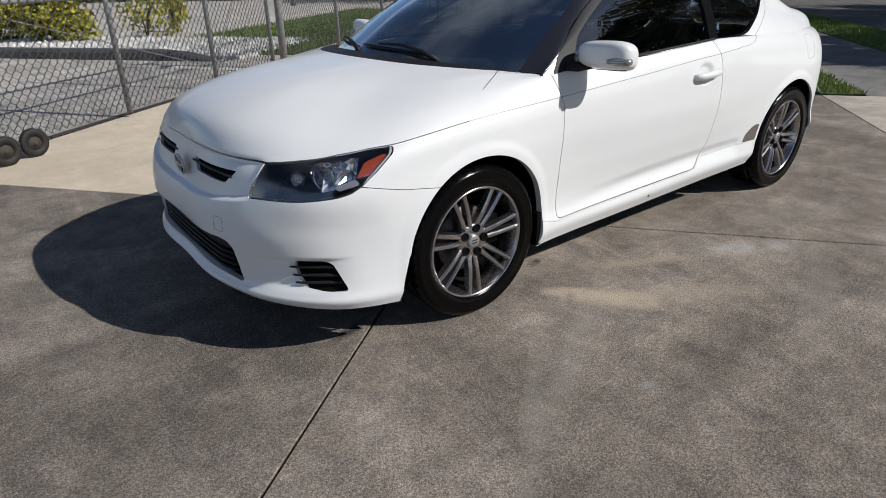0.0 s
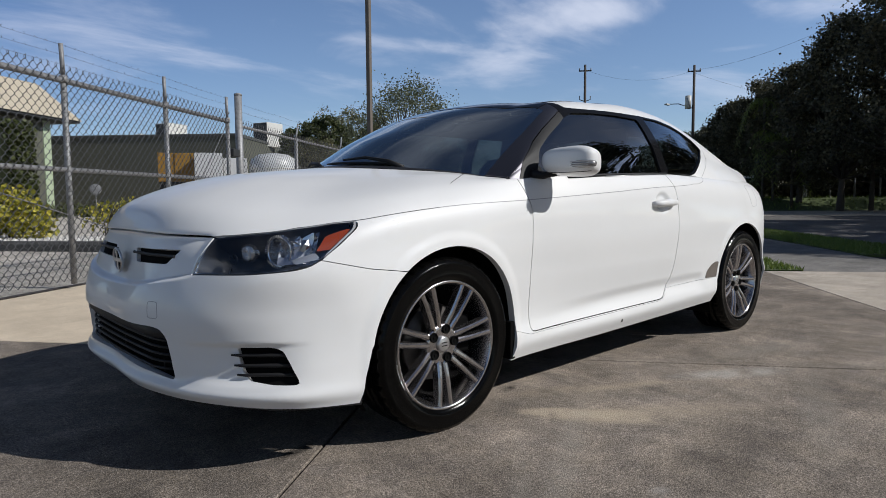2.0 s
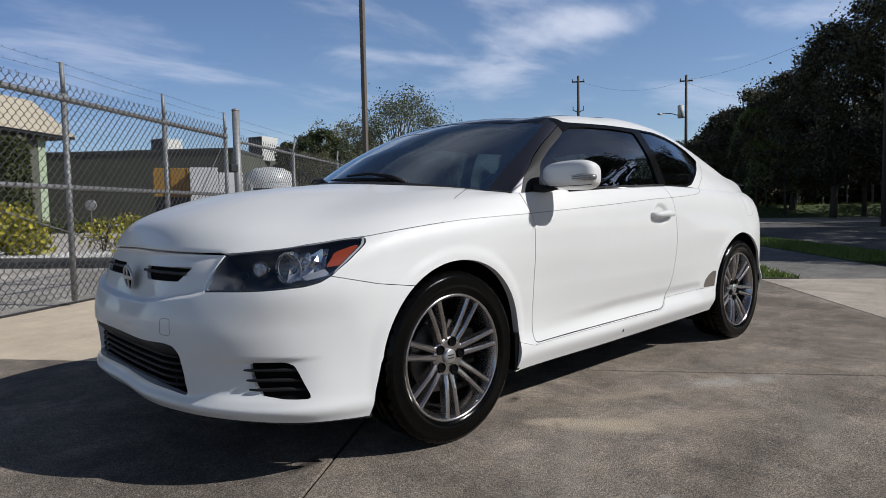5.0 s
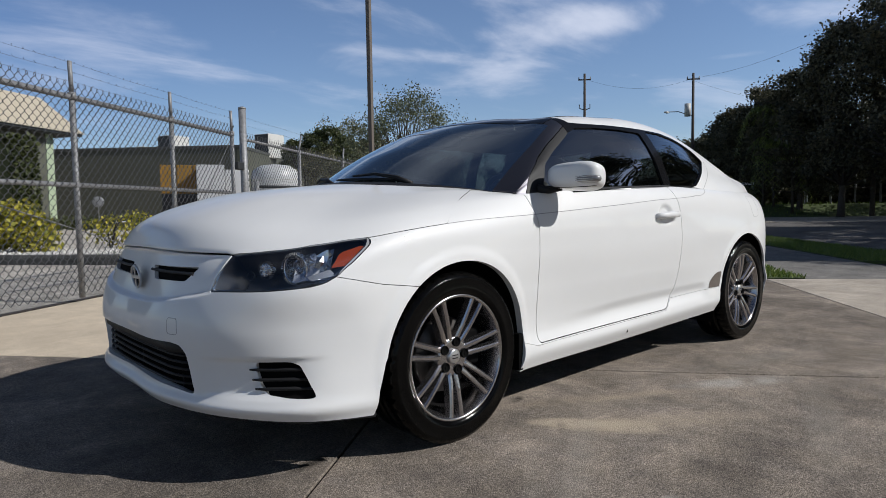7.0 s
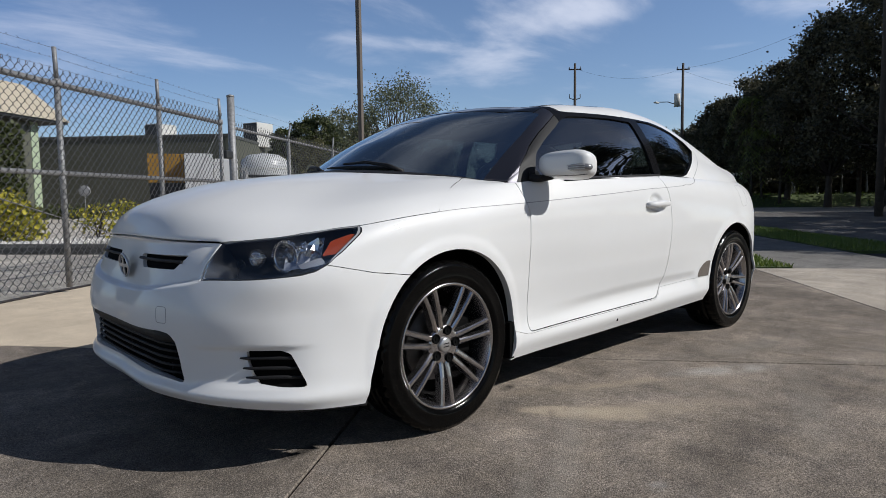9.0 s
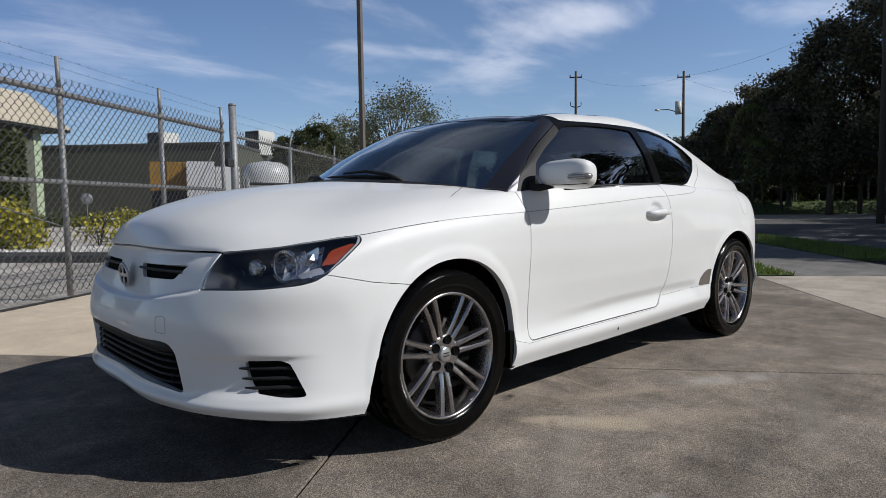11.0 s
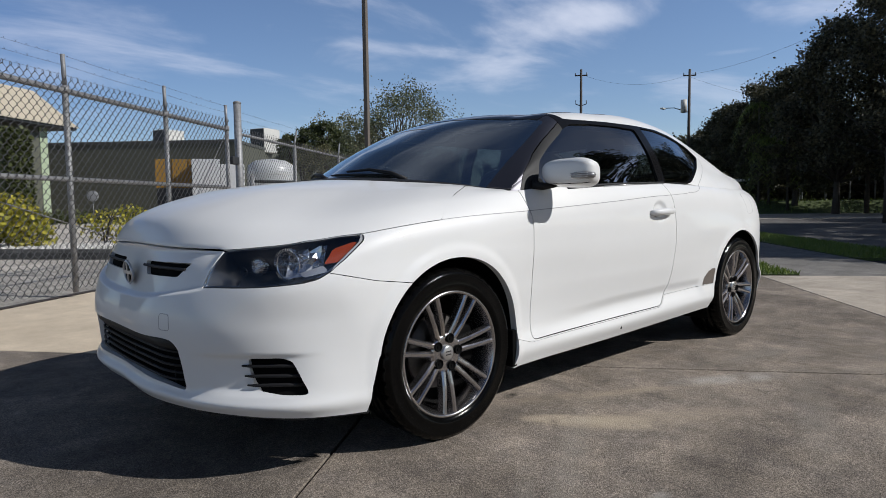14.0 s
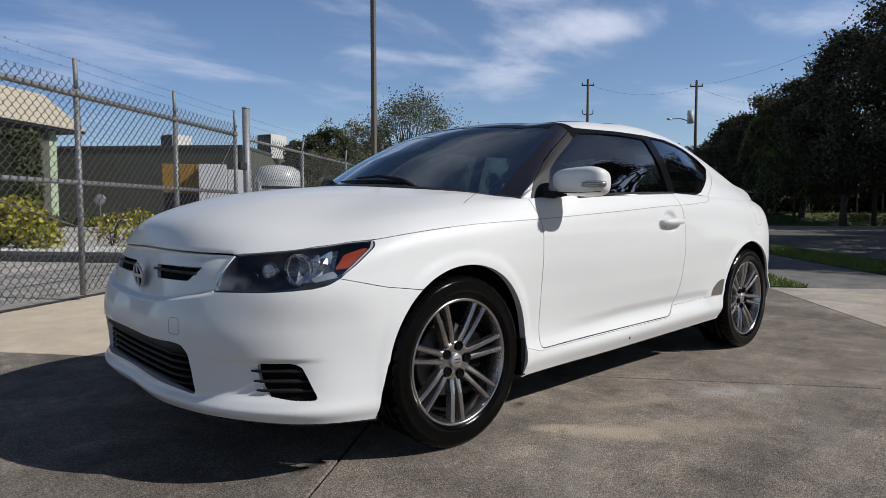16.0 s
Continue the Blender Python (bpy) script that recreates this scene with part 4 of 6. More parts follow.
# ---- greenhouse ----
belt = [(0.37, -0.814, 0.947), (0.70, -0.828, 0.980), (1.0, -0.828, 0.990), (1.5, -0.823, 1.0), (2.05, -0.805, 1.010), (2.5, -0.834, 0.958), (2.9, -0.793, 0.955), (3.2, -0.695, 0.955), (3.37, -0.61, 0.96)]
waist = [(0.38, -0.808, 0.949), (0.70, -0.785, 1.085), (0.99, -0.758, 1.165), (1.5, -0.748, 1.185), (2.07, -0.730, 1.175), (2.52, -0.712, 1.128), (2.9, -0.70, 1.075), (3.2, -0.655, 1.03), (3.37, -0.58, 0.985)]
rail = [(0.392, -0.797, 0.952), (0.70, -0.725, 1.172), (0.965, -0.650, 1.330), (1.5, -0.632, 1.362), (2.1, -0.622, 1.325), (2.55, -0.625, 1.250), (2.9, -0.635, 1.150), (3.2, -0.60, 1.064), (3.36, -0.56, 0.998)]
roof_quarter = [(0.158, -0.503, 0.986), (0.51, -0.47, 1.205), (0.84, -0.43, 1.364), (1.5, -0.42, 1.403), (2.12, -0.42, 1.365), (2.57, -0.42, 1.29), (2.92, -0.42, 1.18), (3.25, -0.42, 1.078), (3.42, -0.40, 1.004)]
roof_mid = [(0.016, 0, 1.000), (0.39, 0, 1.224), (0.75, 0, 1.380), (1.5, 0, 1.415), (2.13, 0, 1.38), (2.58, 0, 1.305), (2.95, 0, 1.19), (3.28, 0, 1.085), (3.45, 0, 1.004)]
ROOF_X = np.array([0.3, 0.55, 0.80, 1.10, 1.32, 1.60, 1.88, 2.18, 2.49, 2.78, 3.03, 3.18, 3.5])
ROOF_DZ = np.array([0.0, -0.008, -0.018, -0.024, -0.010, 0.013, 0.021, 0.017, -0.009, -0.026, -0.026, -0.004, 0.0])


def trimmed(G):
    """Raise and lower the roof line along the car."""
    G = G.copy()
    x = np.clip(G[..., 0], 0.31, 3.49)
    dz = hermite(ROOF_DZ[:, None], ROOF_X, x.ravel())[:, 0].reshape(x.shape)
    G[..., 2] = G[..., 2] + dz * step01((G[..., 2] - 1.0) / 0.16)
    return G


top = loft([belt, waist, rail, roof_quarter, roof_mid, [(x, -y, z) for x, y, z in roof_quarter]], 260, 150, first_mirror=False, shape=trimmed)
# the windscreen pillars are rounded outwards
swell = 0.020 * np.exp(-(((top.p[:, 1] - 1.88) / 0.26) ** 2)) * step01((2.0 - top.p[:, 0]) / 0.35) * step01((top.p[:, 0] - 0.15) / 0.5)
top.v = top.v + top.n * swell[:, None]
top = top.cut(-top.v[:, 1])
top.v[np.abs(top.v[:, 1]) < 1e-6, 1] = 0.0

ws = inside(top.p, rounded([(0.0, 2.31), (0.8, 2.27), (1.3, 2.23), (1.80, 2.19), (1.86, 2.6), (1.86, 9), (-0.1, 9), (-0.1, 2.31)], 0.1)) * 0.3
screen = top.cut(ws)
cabin = top.cut(-ws)
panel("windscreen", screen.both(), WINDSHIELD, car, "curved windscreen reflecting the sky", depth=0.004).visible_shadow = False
front_glass = rounded([(0.60, 0.995), (0.67, 1.097), (0.76, 1.163), (0.885, 1.232), (0.985, 1.280), (1.06, 1.306), (1.224, 1.318), (1.45, 1.324), (1.662, 1.318), (1.70, 1.007), (1.3, 1.0)], 0.02)
rear_glass = rounded([(1.785, 1.013), (1.743, 1.336), (1.92, 1.333), (2.07, 1.312), (2.19, 1.284), (2.33, 1.235), (2.418, 1.184), (2.25, 1.100), (2.115, 1.030), (2.05, 1.018)], 0.014)
frame_outline = rounded([(0.30, 0.90), (0.50, 1.0), (0.66, 1.14), (0.90, 1.335), (1.08, 1.334), (1.40, 1.345), (1.70, 1.346), (1.94, 1.341), (2.09, 1.320), (2.20, 1.292), (2.345, 1.243), (2.440, 1.186), (2.258, 1.090), (2.122, 1.019), (2.05, 1.006), (1.9, 0.998), (1.3, 0.978), (0.6, 0.955)], 0.02)


def on_side(s, outline):
    return np.minimum(inside(xz(s), outline), (2.08 - s.p[:, 1]) * 0.12)


v1, v2 = on_side(cabin, front_glass), on_side(cabin, rear_glass)
pane_f, pane_r = cabin.cut(v1), cabin.cut(v2)
cabin = cabin.cut(-np.maximum(v1, v2))
v3 = on_side(cabin, frame_outline)
pill = np.maximum(v3, np.minimum(2.14 - cabin.p[:, 0], 1.0))
black = cabin.cut(pill)
cabin = cabin.cut(-pill)
sunroof_outline = [(2.0, 2.45), (3.75, 2.5), (3.75, 9), (2.0, 9)]
vr = inside(cabin.p, sunroof_outline) * 0.2
sunroof = cabin.cut(vr - 0.002)
cabin = cabin.cut(-vr - 0.002)
hatch_outline = [(4.7, 2.7), (6.6, 2.6), (6.6, 9), (4.7, 9)]
vh = inside(cabin.p, hatch_outline) * 0.2
hatch = cabin.cut(vh)
cabin = cabin.cut(-vh)
# painted shade of the crease that follows the quarter window round its rear corner
for sheet in (hull, cabin):
    ring = sheet.cut(np.minimum(sheet.v[:, 0] - 1.99, 1.185 - sheet.v[:, 2]))
    ring = ring.cut(np.minimum(ring.v[:, 2] - 0.90, 2.6 - ring.v[:, 0]))
    if sheet is cabin:
        ring = ring.cut(2.0 - ring.p[:, 1])
    ring = band(ring, lambda q: inside(xz(q), rear_glass) + 0.062, 0.0014)
    two(ring.whole(), "window_crease", CREASE_SHADE, car, depth=0.0005, lift=0.0010)
panel("roof", cabin.both(), WHITE, car, "white roof and rear pillars", depth=0.02)
panel("glass_roof", sunroof.both(), ROOFGLASS, car, "black glass roof panel", depth=0.01, lift=0.003)
panel("rear_window", hatch.both(), TINT, car, depth=0.004)
fr = black.cut(0.97 - black.v[:, 0])
fr = fr.cut(fr.p[:, 0] - 0.07)
fb = black.cut(black.v[:, 0] - 0.97)
head = (fr.p[:, 1] - 2.32) * 0.2
panel("roof_header", fr.cut(np.minimum(head, fr.v[:, 0] - 0.5) - 0.001).both(), ROOFGLASS, car, "black glass strip above the windscreen", depth=0.008, lift=0.002)
fr = fr.cut(-head)
sail_outline = rounded([(0.475, 0.90), (0.475, 0.955), (0.551, 1.056), (0.625, 1.122), (0.753, 1.202), (0.874, 1.270), (1.02, 1.325), (1.3, 1.335), (1.3, 0.90)], 0.02)
near = inside(xz(fr), sail_outline)
two(fr.cut(-near - 0.0025), "windscreen_pillar", PILLAR, car, "dark metallic windscreen pillar", depth=0.008)
two(fr.cut(near), "mirror_sail", PLASTIC, car, "black window corner trim", depth=0.008)
two(fb, "window_frame", BLACKPAINT, car, depth=0.02, lift=0.001)
for sgn in (1, -1):
    ds = door_sheet if sgn == 1 else door_sheet.mirrored()
    door = panel("door", ds, WHITE, car, "white door with a body-coloured handle", depth=0.015)
    pf = pane_f if sgn == 1 else pane_f.mirrored()
    panel("door_window", pf.moved(-0.006), TINT, door, "dark tinted door window", depth=0.003)
    pr = pane_r if sgn == 1 else pane_r.mirrored()
    panel("quarter_window", pr.moved(-0.005), TINT, car, "dark tinted quarter window", depth=0.003)
    trim = part("belt_trim", tubed([(x, y * sgn, z) for x, y, z in ((0.80, -0.834, 0.973), (0.87, -0.836, 0.977), (1.16, -0.834, 0.992), (1.40, -0.829, 1.000), (1.64, -0.820, 1.007), (1.745, -0.815, 1.010))], 0.0075, 8), PLASTIC, door, "black strip below the window", True)
    part("bright_edge", tubed([(x, y * sgn, z) for x, y, z in ((1.10, -0.841, 0.985), (1.40, -0.835, 0.995), (1.64, -0.826, 1.002), (1.745, -0.821, 1.005))], 0.0022, 6), SATIN, trim, "thin bright edge", True)
    # handle: a recessed cup and a bar
    hp = [(1.475, -0.882, 0.842), (1.49, -0.900, 0.844), (1.53, -0.911, 0.846), (1.61, -0.914, 0.849), (1.68, -0.908, 0.850), (1.705, -0.884, 0.850)]
    ho = part("handle", tubed([(x, y * sgn, z) for x, y, z in hp], [0.012, 0.017, 0.019, 0.019, 0.017, 0.012], 12), WHITE, door, "white pull handle", True)
    # mirror
    mm = bmesh.new()
    bmesh.ops.create_uvsphere(mm, u_segments=40, v_segments=24, radius=1.0)
    for v in mm.verts:
        c = v.co.copy()
        e = 0.62
        c = Vector([math.copysign(abs(q) ** e, q) for q in c])
        taper = 1.0 - 0.10 * c.y * 1.0
        v.co = Vector((c.x * 0.075 * (1.0 if c.x < 0 else 0.75), c.y * 0.128, c.z * 0.060 * taper + 0.010 * (1 - c.x)))
    mir = part("mirror", mm, WHITE, door, "white door mirror with an indicator strip", True)
    mir.matrix_basis = pose(0.660, -0.955 * sgn, 1.022, 0, 0, 8 * sgn) @ Matrix.Diagonal((1, sgn, 1, 1))
    ms = bmesh.new()
    bmesh.ops.create_uvsphere(ms, u_segments=20, v_segments=10, radius=1.0)
    for v in ms.verts:
        v.co = Vector((-0.047 + v.co.x * 0.037, -0.078 + v.co.y * 0.060, -0.004 + math.copysign(abs(v.co.z) ** 0.5, v.co.z) * 0.017))
    strip = part("indicator_strip", ms, LAMPDIM, mir, "clear indicator strip", True)
    for z in (-0.011, -0.003, 0.005):
        part("indicator_rib", tubed([(-0.080, -0.118, z), (-0.0852, -0.095, z), (-0.0852, -0.060, z), (-0.080, -0.036, z)], 0.0016, 6), LAMPEDGE, strip)
    part("mirror_seam", tubed([(-0.058, -0.122, -0.034), (-0.072, -0.09, -0.037), (-0.077, 0.0, -0.038), (-0.073, 0.09, -0.036)], 0.0016, 6), SEAM, mir)
    mb = bmesh.new()
    tube(mb, [(0.640, -0.89 * sgn, 0.982), (0.60, -0.85 * sgn, 0.974), (0.56, -0.815 * sgn, 0.985)], [0.010, 0.014, 0.020], 12)
    part("mirror_foot", mb, PLASTIC, door, "", True)
    gl = boxed(0.046, 0.056, -0.082, 0.082, -0.030, 0.045, 0.003)
    part("mirror_glass", gl, CHROME, mir)
    # decal ahead of the rear wheel
    dec = quarter.cut(inside(xz(quarter), rounded([(2.117, 0.389), (2.245, 0.389), (2.275, 0.482), (2.235, 0.481), (2.19, 0.466), (2.14, 0.432)], 0.008)))
    dec = dec if sgn == 1 else dec.mirrored()
    panel("rear_stone_guard", dec, DECAL, car, "brown stone guard", depth=0.0005, lift=0.0015)

    part("sill_slot", boxed(1.226, 1.234, (-0.8662 if sgn == 1 else 0.855), (-0.855 if sgn == 1 else 0.8662), 0.243, 0.262, 0.001), LINER, car)

# fuel flap and hook cover outlines as thin grooves
def groove(sheet, outline, plane, width=0.0012):
    return band(sheet, lambda q: inside(xz(q) if plane == "xz" else yz(q), outline), width)


hook = groove(bumper, rounded([(-0.402, 0.545), (-0.455, 0.546), (-0.465, 0.492), (-0.410, 0.491)], 0.01), "yz")
panel("hook_cover_seam", hook, simple("seam_grey", (0.35, 0.35, 0.36), 0.6), car, depth=0.0005, lift=0.0006)
flap = groove(quarter, rounded([(2.80, 0.955), (2.93, 0.955), (2.90, 0.82), (2.80, 0.81)], 0.03), "xz")
panel("fuel_flap_seam", flap, simple("seam_grey_two", (0.4, 0.4, 0.4), 0.6), car, depth=0.0005, lift=0.0006)

# tail lamps
tl = tail.cut(inside(yz(tail), [(-0.7, 0.72), (-0.42, 0.76), (-0.40, 0.93), (-0.72, 0.95)]))
two(tl, "tail_lamp", REDLENS, car, depth=0.001, lift=0.003)

# cowl, wipers
cw = hull.cut(hull.p[:, 1] - 8.86)
cw = cw.cut(5.45 - cw.p[:, 0])
panel("cowl_panel", cw.both(), PLASTIC, car, "black plastic cowl", lift=0.002)
def on_screen(y, s, lift):
    """A point a little way up the windscreen."""
    q = (y / 0.5) ** 2
    return (0.05 + 0.14 * q + 0.34 * s - 0.5 * lift, y, 1.02 - 0.014 * q + 0.204 * s + 0.87 * lift)


for y0, y1, y2 in ((-0.44, -0.22, 0.08), (0.04, 0.30, 0.56)):
    arm = [on_screen(y0, -0.03, 0.012), on_screen(y0 + 0.08, 0.04, 0.028), on_screen(y1, 0.12, 0.030), on_screen(y2 - 0.15, 0.12, 0.022)]
    wp = part("wiper", tubed(arm, [0.013, 0.010, 0.007, 0.005], 8), PLASTIC, car, "black wiper", True)
    blade = [on_screen(y, 0.06 + 0.05 * (y - y0) / (y2 - y0), 0.010) for y in np.linspace(y0 + 0.05, y2, 9)]
    part("wiper_blade", tubed(blade, [0.003] + [0.0065] * 7 + [0.003], 6), PLASTIC, wp, "", True)

# black lip under the bumper
lip_path = [(x + 0.012, y * 0.985, z - 0.004) for x, y, z in bottom_line[:5]]
lip_path = [(x, -y, z) for x, y, z in lip_path[:0:-1]] + lip_path
part("under_lip", tubed(lip_path, 0.009, 8), PLASTIC, car, "black lip under the bumper", True)

# underside, wheel wells
part("underbody", boxed(-0.55, 3.3, -0.70, 0.70, 0.195, 0.30, 0.03), LINER, car)
# unseen solid fill, added to stop sunlight leaking through the body
part("light_block", boxed(-0.55, 0.42, -0.50, 0.50, 0.28, 0.86, 0.03), LINER, car)
for hub in (0.005, WB + 0.005):
    for s in (-1, 1):
        bm = bmesh.new()
        n = 28
        ring = lambda r, y: [bm.verts.new((hub + r * math.cos(a), y, 0.327 + r * math.sin(a))) for a in np.linspace(-0.18, math.pi + 0.45, n)]
        a, b, c = ring(0.405, s * 0.848), ring(0.405, s * 0.50), ring(0.02, s * 0.50)
        for p, q in ((a, b), (b, c)):
            for k in range(n - 1):
                bm.faces.new((p[k], p[k + 1], q[k + 1], q[k]))
        part("wheel_well", bm, LINER, car)
part("mud_guard", boxed(0.372, 0.402, -0.862, -0.70, 0.20, 0.36, 0.004), LINER, car)
part("mud_guard", boxed(0.372, 0.402, 0.70, 0.862, 0.20, 0.36, 0.004), LINER, car)

# ---- cabin ----
part("dashboard", boxed(0.42, 0.78, -0.70, 0.70, 0.72, 0.96, 0.05), DASH, car, "black dashboard", True)
wheel_ring = bmesh.new()
tube(wheel_ring, [(0.185 * math.cos(a), 0, 0.185 * math.sin(a)) for a in np.linspace(0, 2 * math.pi, 33)], 0.014, 8, False)
tube(wheel_ring, [(-0.18, 0, 0), (0.18, 0, 0)], 0.014, 6)
tube(wheel_ring, [(0, 0, 0), (0, 0, -0.18)], 0.014, 6)
sw = part("steering_wheel", wheel_ring, DASH, car, "", True)
sw.matrix_basis = pose(0.90, -0.37, 0.90, 0, 0, 90) @ pose(0, 0, 0, -25, 0, 0)
for y in (-0.37, 0.37):
    seat = part("seat", boxed(1.15, 1.65, y - 0.25, y + 0.25, 0.30, 0.52, 0.06), CLOTH, car, "dark cloth front seat", True)
    back = part("backrest", boxed(-0.07, 0.07, -0.25, 0.25, 0.0, 0.62, 0.05), CLOTH, seat, "", True)
    back.matrix_basis = pose(1.62, y, 0.48, 0, 16, 0)
    head = part("headrest", boxed(-0.05, 0.05, -0.13, 0.13, 0.66, 0.86, 0.04), CLOTH, seat, "", True)
    head.matrix_basis = pose(1.62, y, 0.48, 0, 16, 0)
rs = part("rear_bench", boxed(2.05, 2.5, -0.6, 0.6, 0.35, 0.55, 0.06), CLOTH, car, "", True)
part("rear_bench_back", boxed(2.42, 2.55, -0.6, 0.6, 0.5, 1.0, 0.05), CLOTH, car, "", True)
part("interior_mirror", boxed(0.74, 0.77, -0.12, 0.12, 1.24, 1.30, 0.012), PLASTIC, car, "", True)
part("cabin_floor", boxed(0.3, 3.2, -0.72, 0.72, 0.28, 0.32), LINER, car)
part("headliner", slab([(0.95, -0.58), (2.3, -0.56), (2.3, 0.56), (0.95, 0.58)], 1.30, 1.312), simple("headliner_cloth", (0.05, 0.05, 0.05), 0.9), car)

# ---- wheels ----
def build_wheel():
    w = new("wheel")
    w.parent = car
    tagged(w, "gunmetal alloy wheel with seven twin spokes and a black tyre")
    n = 336
    prof = [(0.240, -0.096), (0.247, -0.106), (0.262, -0.1115), (0.268, -0.1135), (0.272, -0.112), (0.290, -0.1145), (0.305, -0.112), (0.3085, -0.1135), (0.313, -0.110),
            (0.3235, -0.104), (0.3295, -0.096), (0.3325, -0.082), (0.333, -0.060), (0.333, -0.048), (0.323, -0.046), (0.323, -0.038), (0.330, -0.036), (0.330, -0.006),
            (0.323, -0.004), (0.323, 0.004), (0.330, 0.006), (0.330, 0.036), (0.323, 0.038), (0.323, 0.046), (0.330, 0.048), (0.329, 0.078), (0.322, 0.098), (0.30, 0.110), (0.27, 0.112), (0.240, 0.096)]
    bm = bmesh.new()
    rings = []
    for i, (r, y) in enumerate(prof):
        ring = []
        for k in range(n):
            a = 2 * math.pi * k / n
            rr = r - (0.0060 if (10 <= i <= 13 or 24 <= i <= 26) and k % 8 < 2 else 0)
            ring.append(bm.verts.new((rr * math.cos(a), y, rr * math.sin(a))))
        rings.append(ring)
    for a, b in zip(rings, rings[1:]):
        for k in range(n):
            bm.faces.new((a[k], a[(k + 1) % n], b[(k + 1) % n], b[k]))
    part("tyre", bm, RUBBER, w, "black low-profile tyre", True)
    rim = part("rim", lathe([(0.2465, -0.098), (0.2455, -0.1035), (0.2400, -0.1050), (0.2355, -0.1035), (0.2330, -0.098), (0.2290, -0.086), (0.2240, -0.070), (0.216, -0.02), (0.205, 0.05), (0.21, 0.09)], 96), ALLOY, w, "gunmetal rim", True)
    for p in range(7):
        base = radians(165) + 2 * math.pi * p / 7
        for o in (-1, 1):
            bm = bmesh.new()
            # rows: radius, sideways offset, half width of face, face depth, thickness
            rows = [(0.040, 0.0115, 0.0125, -0.064, 0.034), (0.075, 0.0150, 0.0118, -0.076, 0.034), (0.125, 0.0190, 0.0103, -0.088, 0.034), (0.180, 0.0232, 0.0096, -0.0955, 0.032), (0.215, 0.0260, 0.0098, -0.0990, 0.030), (0.2365, 0.0280, 0.0115, -0.1005, 0.024)]
            secs = []
            for r, off, hw, y, th in rows:
                pts = [(off * o - hw, y + 0.006), (off * o - hw * 0.45, y), (off * o + hw * 0.45, y), (off * o + hw, y + 0.006), (off * o + hw * 1.35, y + th), (off * o - hw * 1.35, y + th)]
                secs.append([bm.verts.new((r * math.cos(base) - q * math.sin(base), yy, r * math.sin(base) + q * math.cos(base))) for q, yy in pts])
            for a, b in zip(secs, secs[1:]):
                for k in range(6):
                    bm.faces.new((a[k], a[(k + 1) % 6], b[(k + 1) % 6], b[k]))
            bmesh.ops.recalc_face_normals(bm, faces=bm.faces)
            part("spoke", bm, ALLOY, rim)
    part("hub", lathe([(0.0005, -0.070), (0.036, -0.070), (0.060, -0.073), (0.074, -0.071), (0.079, -0.062), (0.080, -0.03)], 60), ALLOY, rim, "", True)
    cap = part("hub_cap", lathe([(0.0005, -0.081), (0.024, -0.0805), (0.029, -0.078), (0.0305, -0.066)], 40), SATIN, rim, "silver hub cap", True)
    for k in range(2):
        g = bmesh.new()
        box(g, -0.014, 0.014, -0.083, -0.0800, 0.004 - 0.012 * k, 0.008 - 0.012 * k, 0.0008)
        gg = part("cap_mark", g, ALLOYDARK, cap)
    for k in range(5):
        a = math.pi / 2 + 2 * math.pi * k / 5 - 0.25
        px, pz = 0.0575 * math.cos(a), 0.0575 * math.sin(a)
        hole = part("lug_pocket", lathe([(0.0190, -0.0740), (0.0182, -0.0795), (0.0168, -0.0800), (0.0160, -0.0770), (0.0003, -0.0765)], 24), LINER, rim, "", True)
        hole.location = (px, 0, pz)
        nut = bmesh.new()
        bmesh.ops.create_cone(nut, cap_ends=True, segments=6, radius1=0.0070, radius2=0.0060, depth=0.004)
        no = part("lug_nut", nut, LINER, rim)
        no.matrix_basis = pose(px, -0.0775, pz, 90, 0, 0)
    part("brake_disc", lathe([(0.06, -0.020), (0.145, -0.020), (0.148, -0.012), (0.148, 0.002), (0.06, 0.002)], 48), STEELDISC, w, "", True)
    part("wheel_back", lathe([(0.215, 0.03), (0.15, 0.05), (0.001, 0.05)], 40), LINER, w, "", True)
    cal = bmesh.new()
    box(cal, 0.08, 0.17, -0.045, 0.03, -0.06, 0.09, 0.012)
    part("brake_caliper", cal, LINER, w)
    return w


wheel = build_wheel()
spots = [(0.0, -0.777, 0), (WB, -0.78, 20), (0.0, 0.777, 180), (WB, 0.78, 180)]
wheel.matrix_basis = pose(0, -0.777, TYRE_R - 0.003, 0, 0, 0)
for x, y, tw in spots[1:]:
    if y < 0:
        copy_thing(wheel, pose(x, y, TYRE_R - 0.003) @ pose(0, 0, 0, 0, tw, 0))
    else:
        copy_thing(wheel, pose(x, y, TYRE_R - 0.003, 0, 0, 180))


# ---- ground ----
ground = finish("ground", [(-900, -900, -0.05), (900, -900, -0.05), (900, 900, -0.05), (-900, 900, -0.05)], [(0, 1, 2, 3)], EARTH)
tagged(ground, "flat earth ground reaching the horizon", "ground", kind="structure")
driveway = thing("driveway", "stained concrete driveway of large slabs with dark joints", "driveway", kind="structure")
J = 0.0055
U1, V1, V2, VF = 0.565, -0.268, -3.64, 3.78
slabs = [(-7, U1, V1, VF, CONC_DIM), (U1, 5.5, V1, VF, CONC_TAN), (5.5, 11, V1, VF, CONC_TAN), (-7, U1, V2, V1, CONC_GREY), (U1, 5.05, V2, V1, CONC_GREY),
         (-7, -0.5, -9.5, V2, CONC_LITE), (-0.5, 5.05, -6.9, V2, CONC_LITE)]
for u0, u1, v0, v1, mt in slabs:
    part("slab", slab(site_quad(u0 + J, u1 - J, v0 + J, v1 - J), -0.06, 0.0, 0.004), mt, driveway)
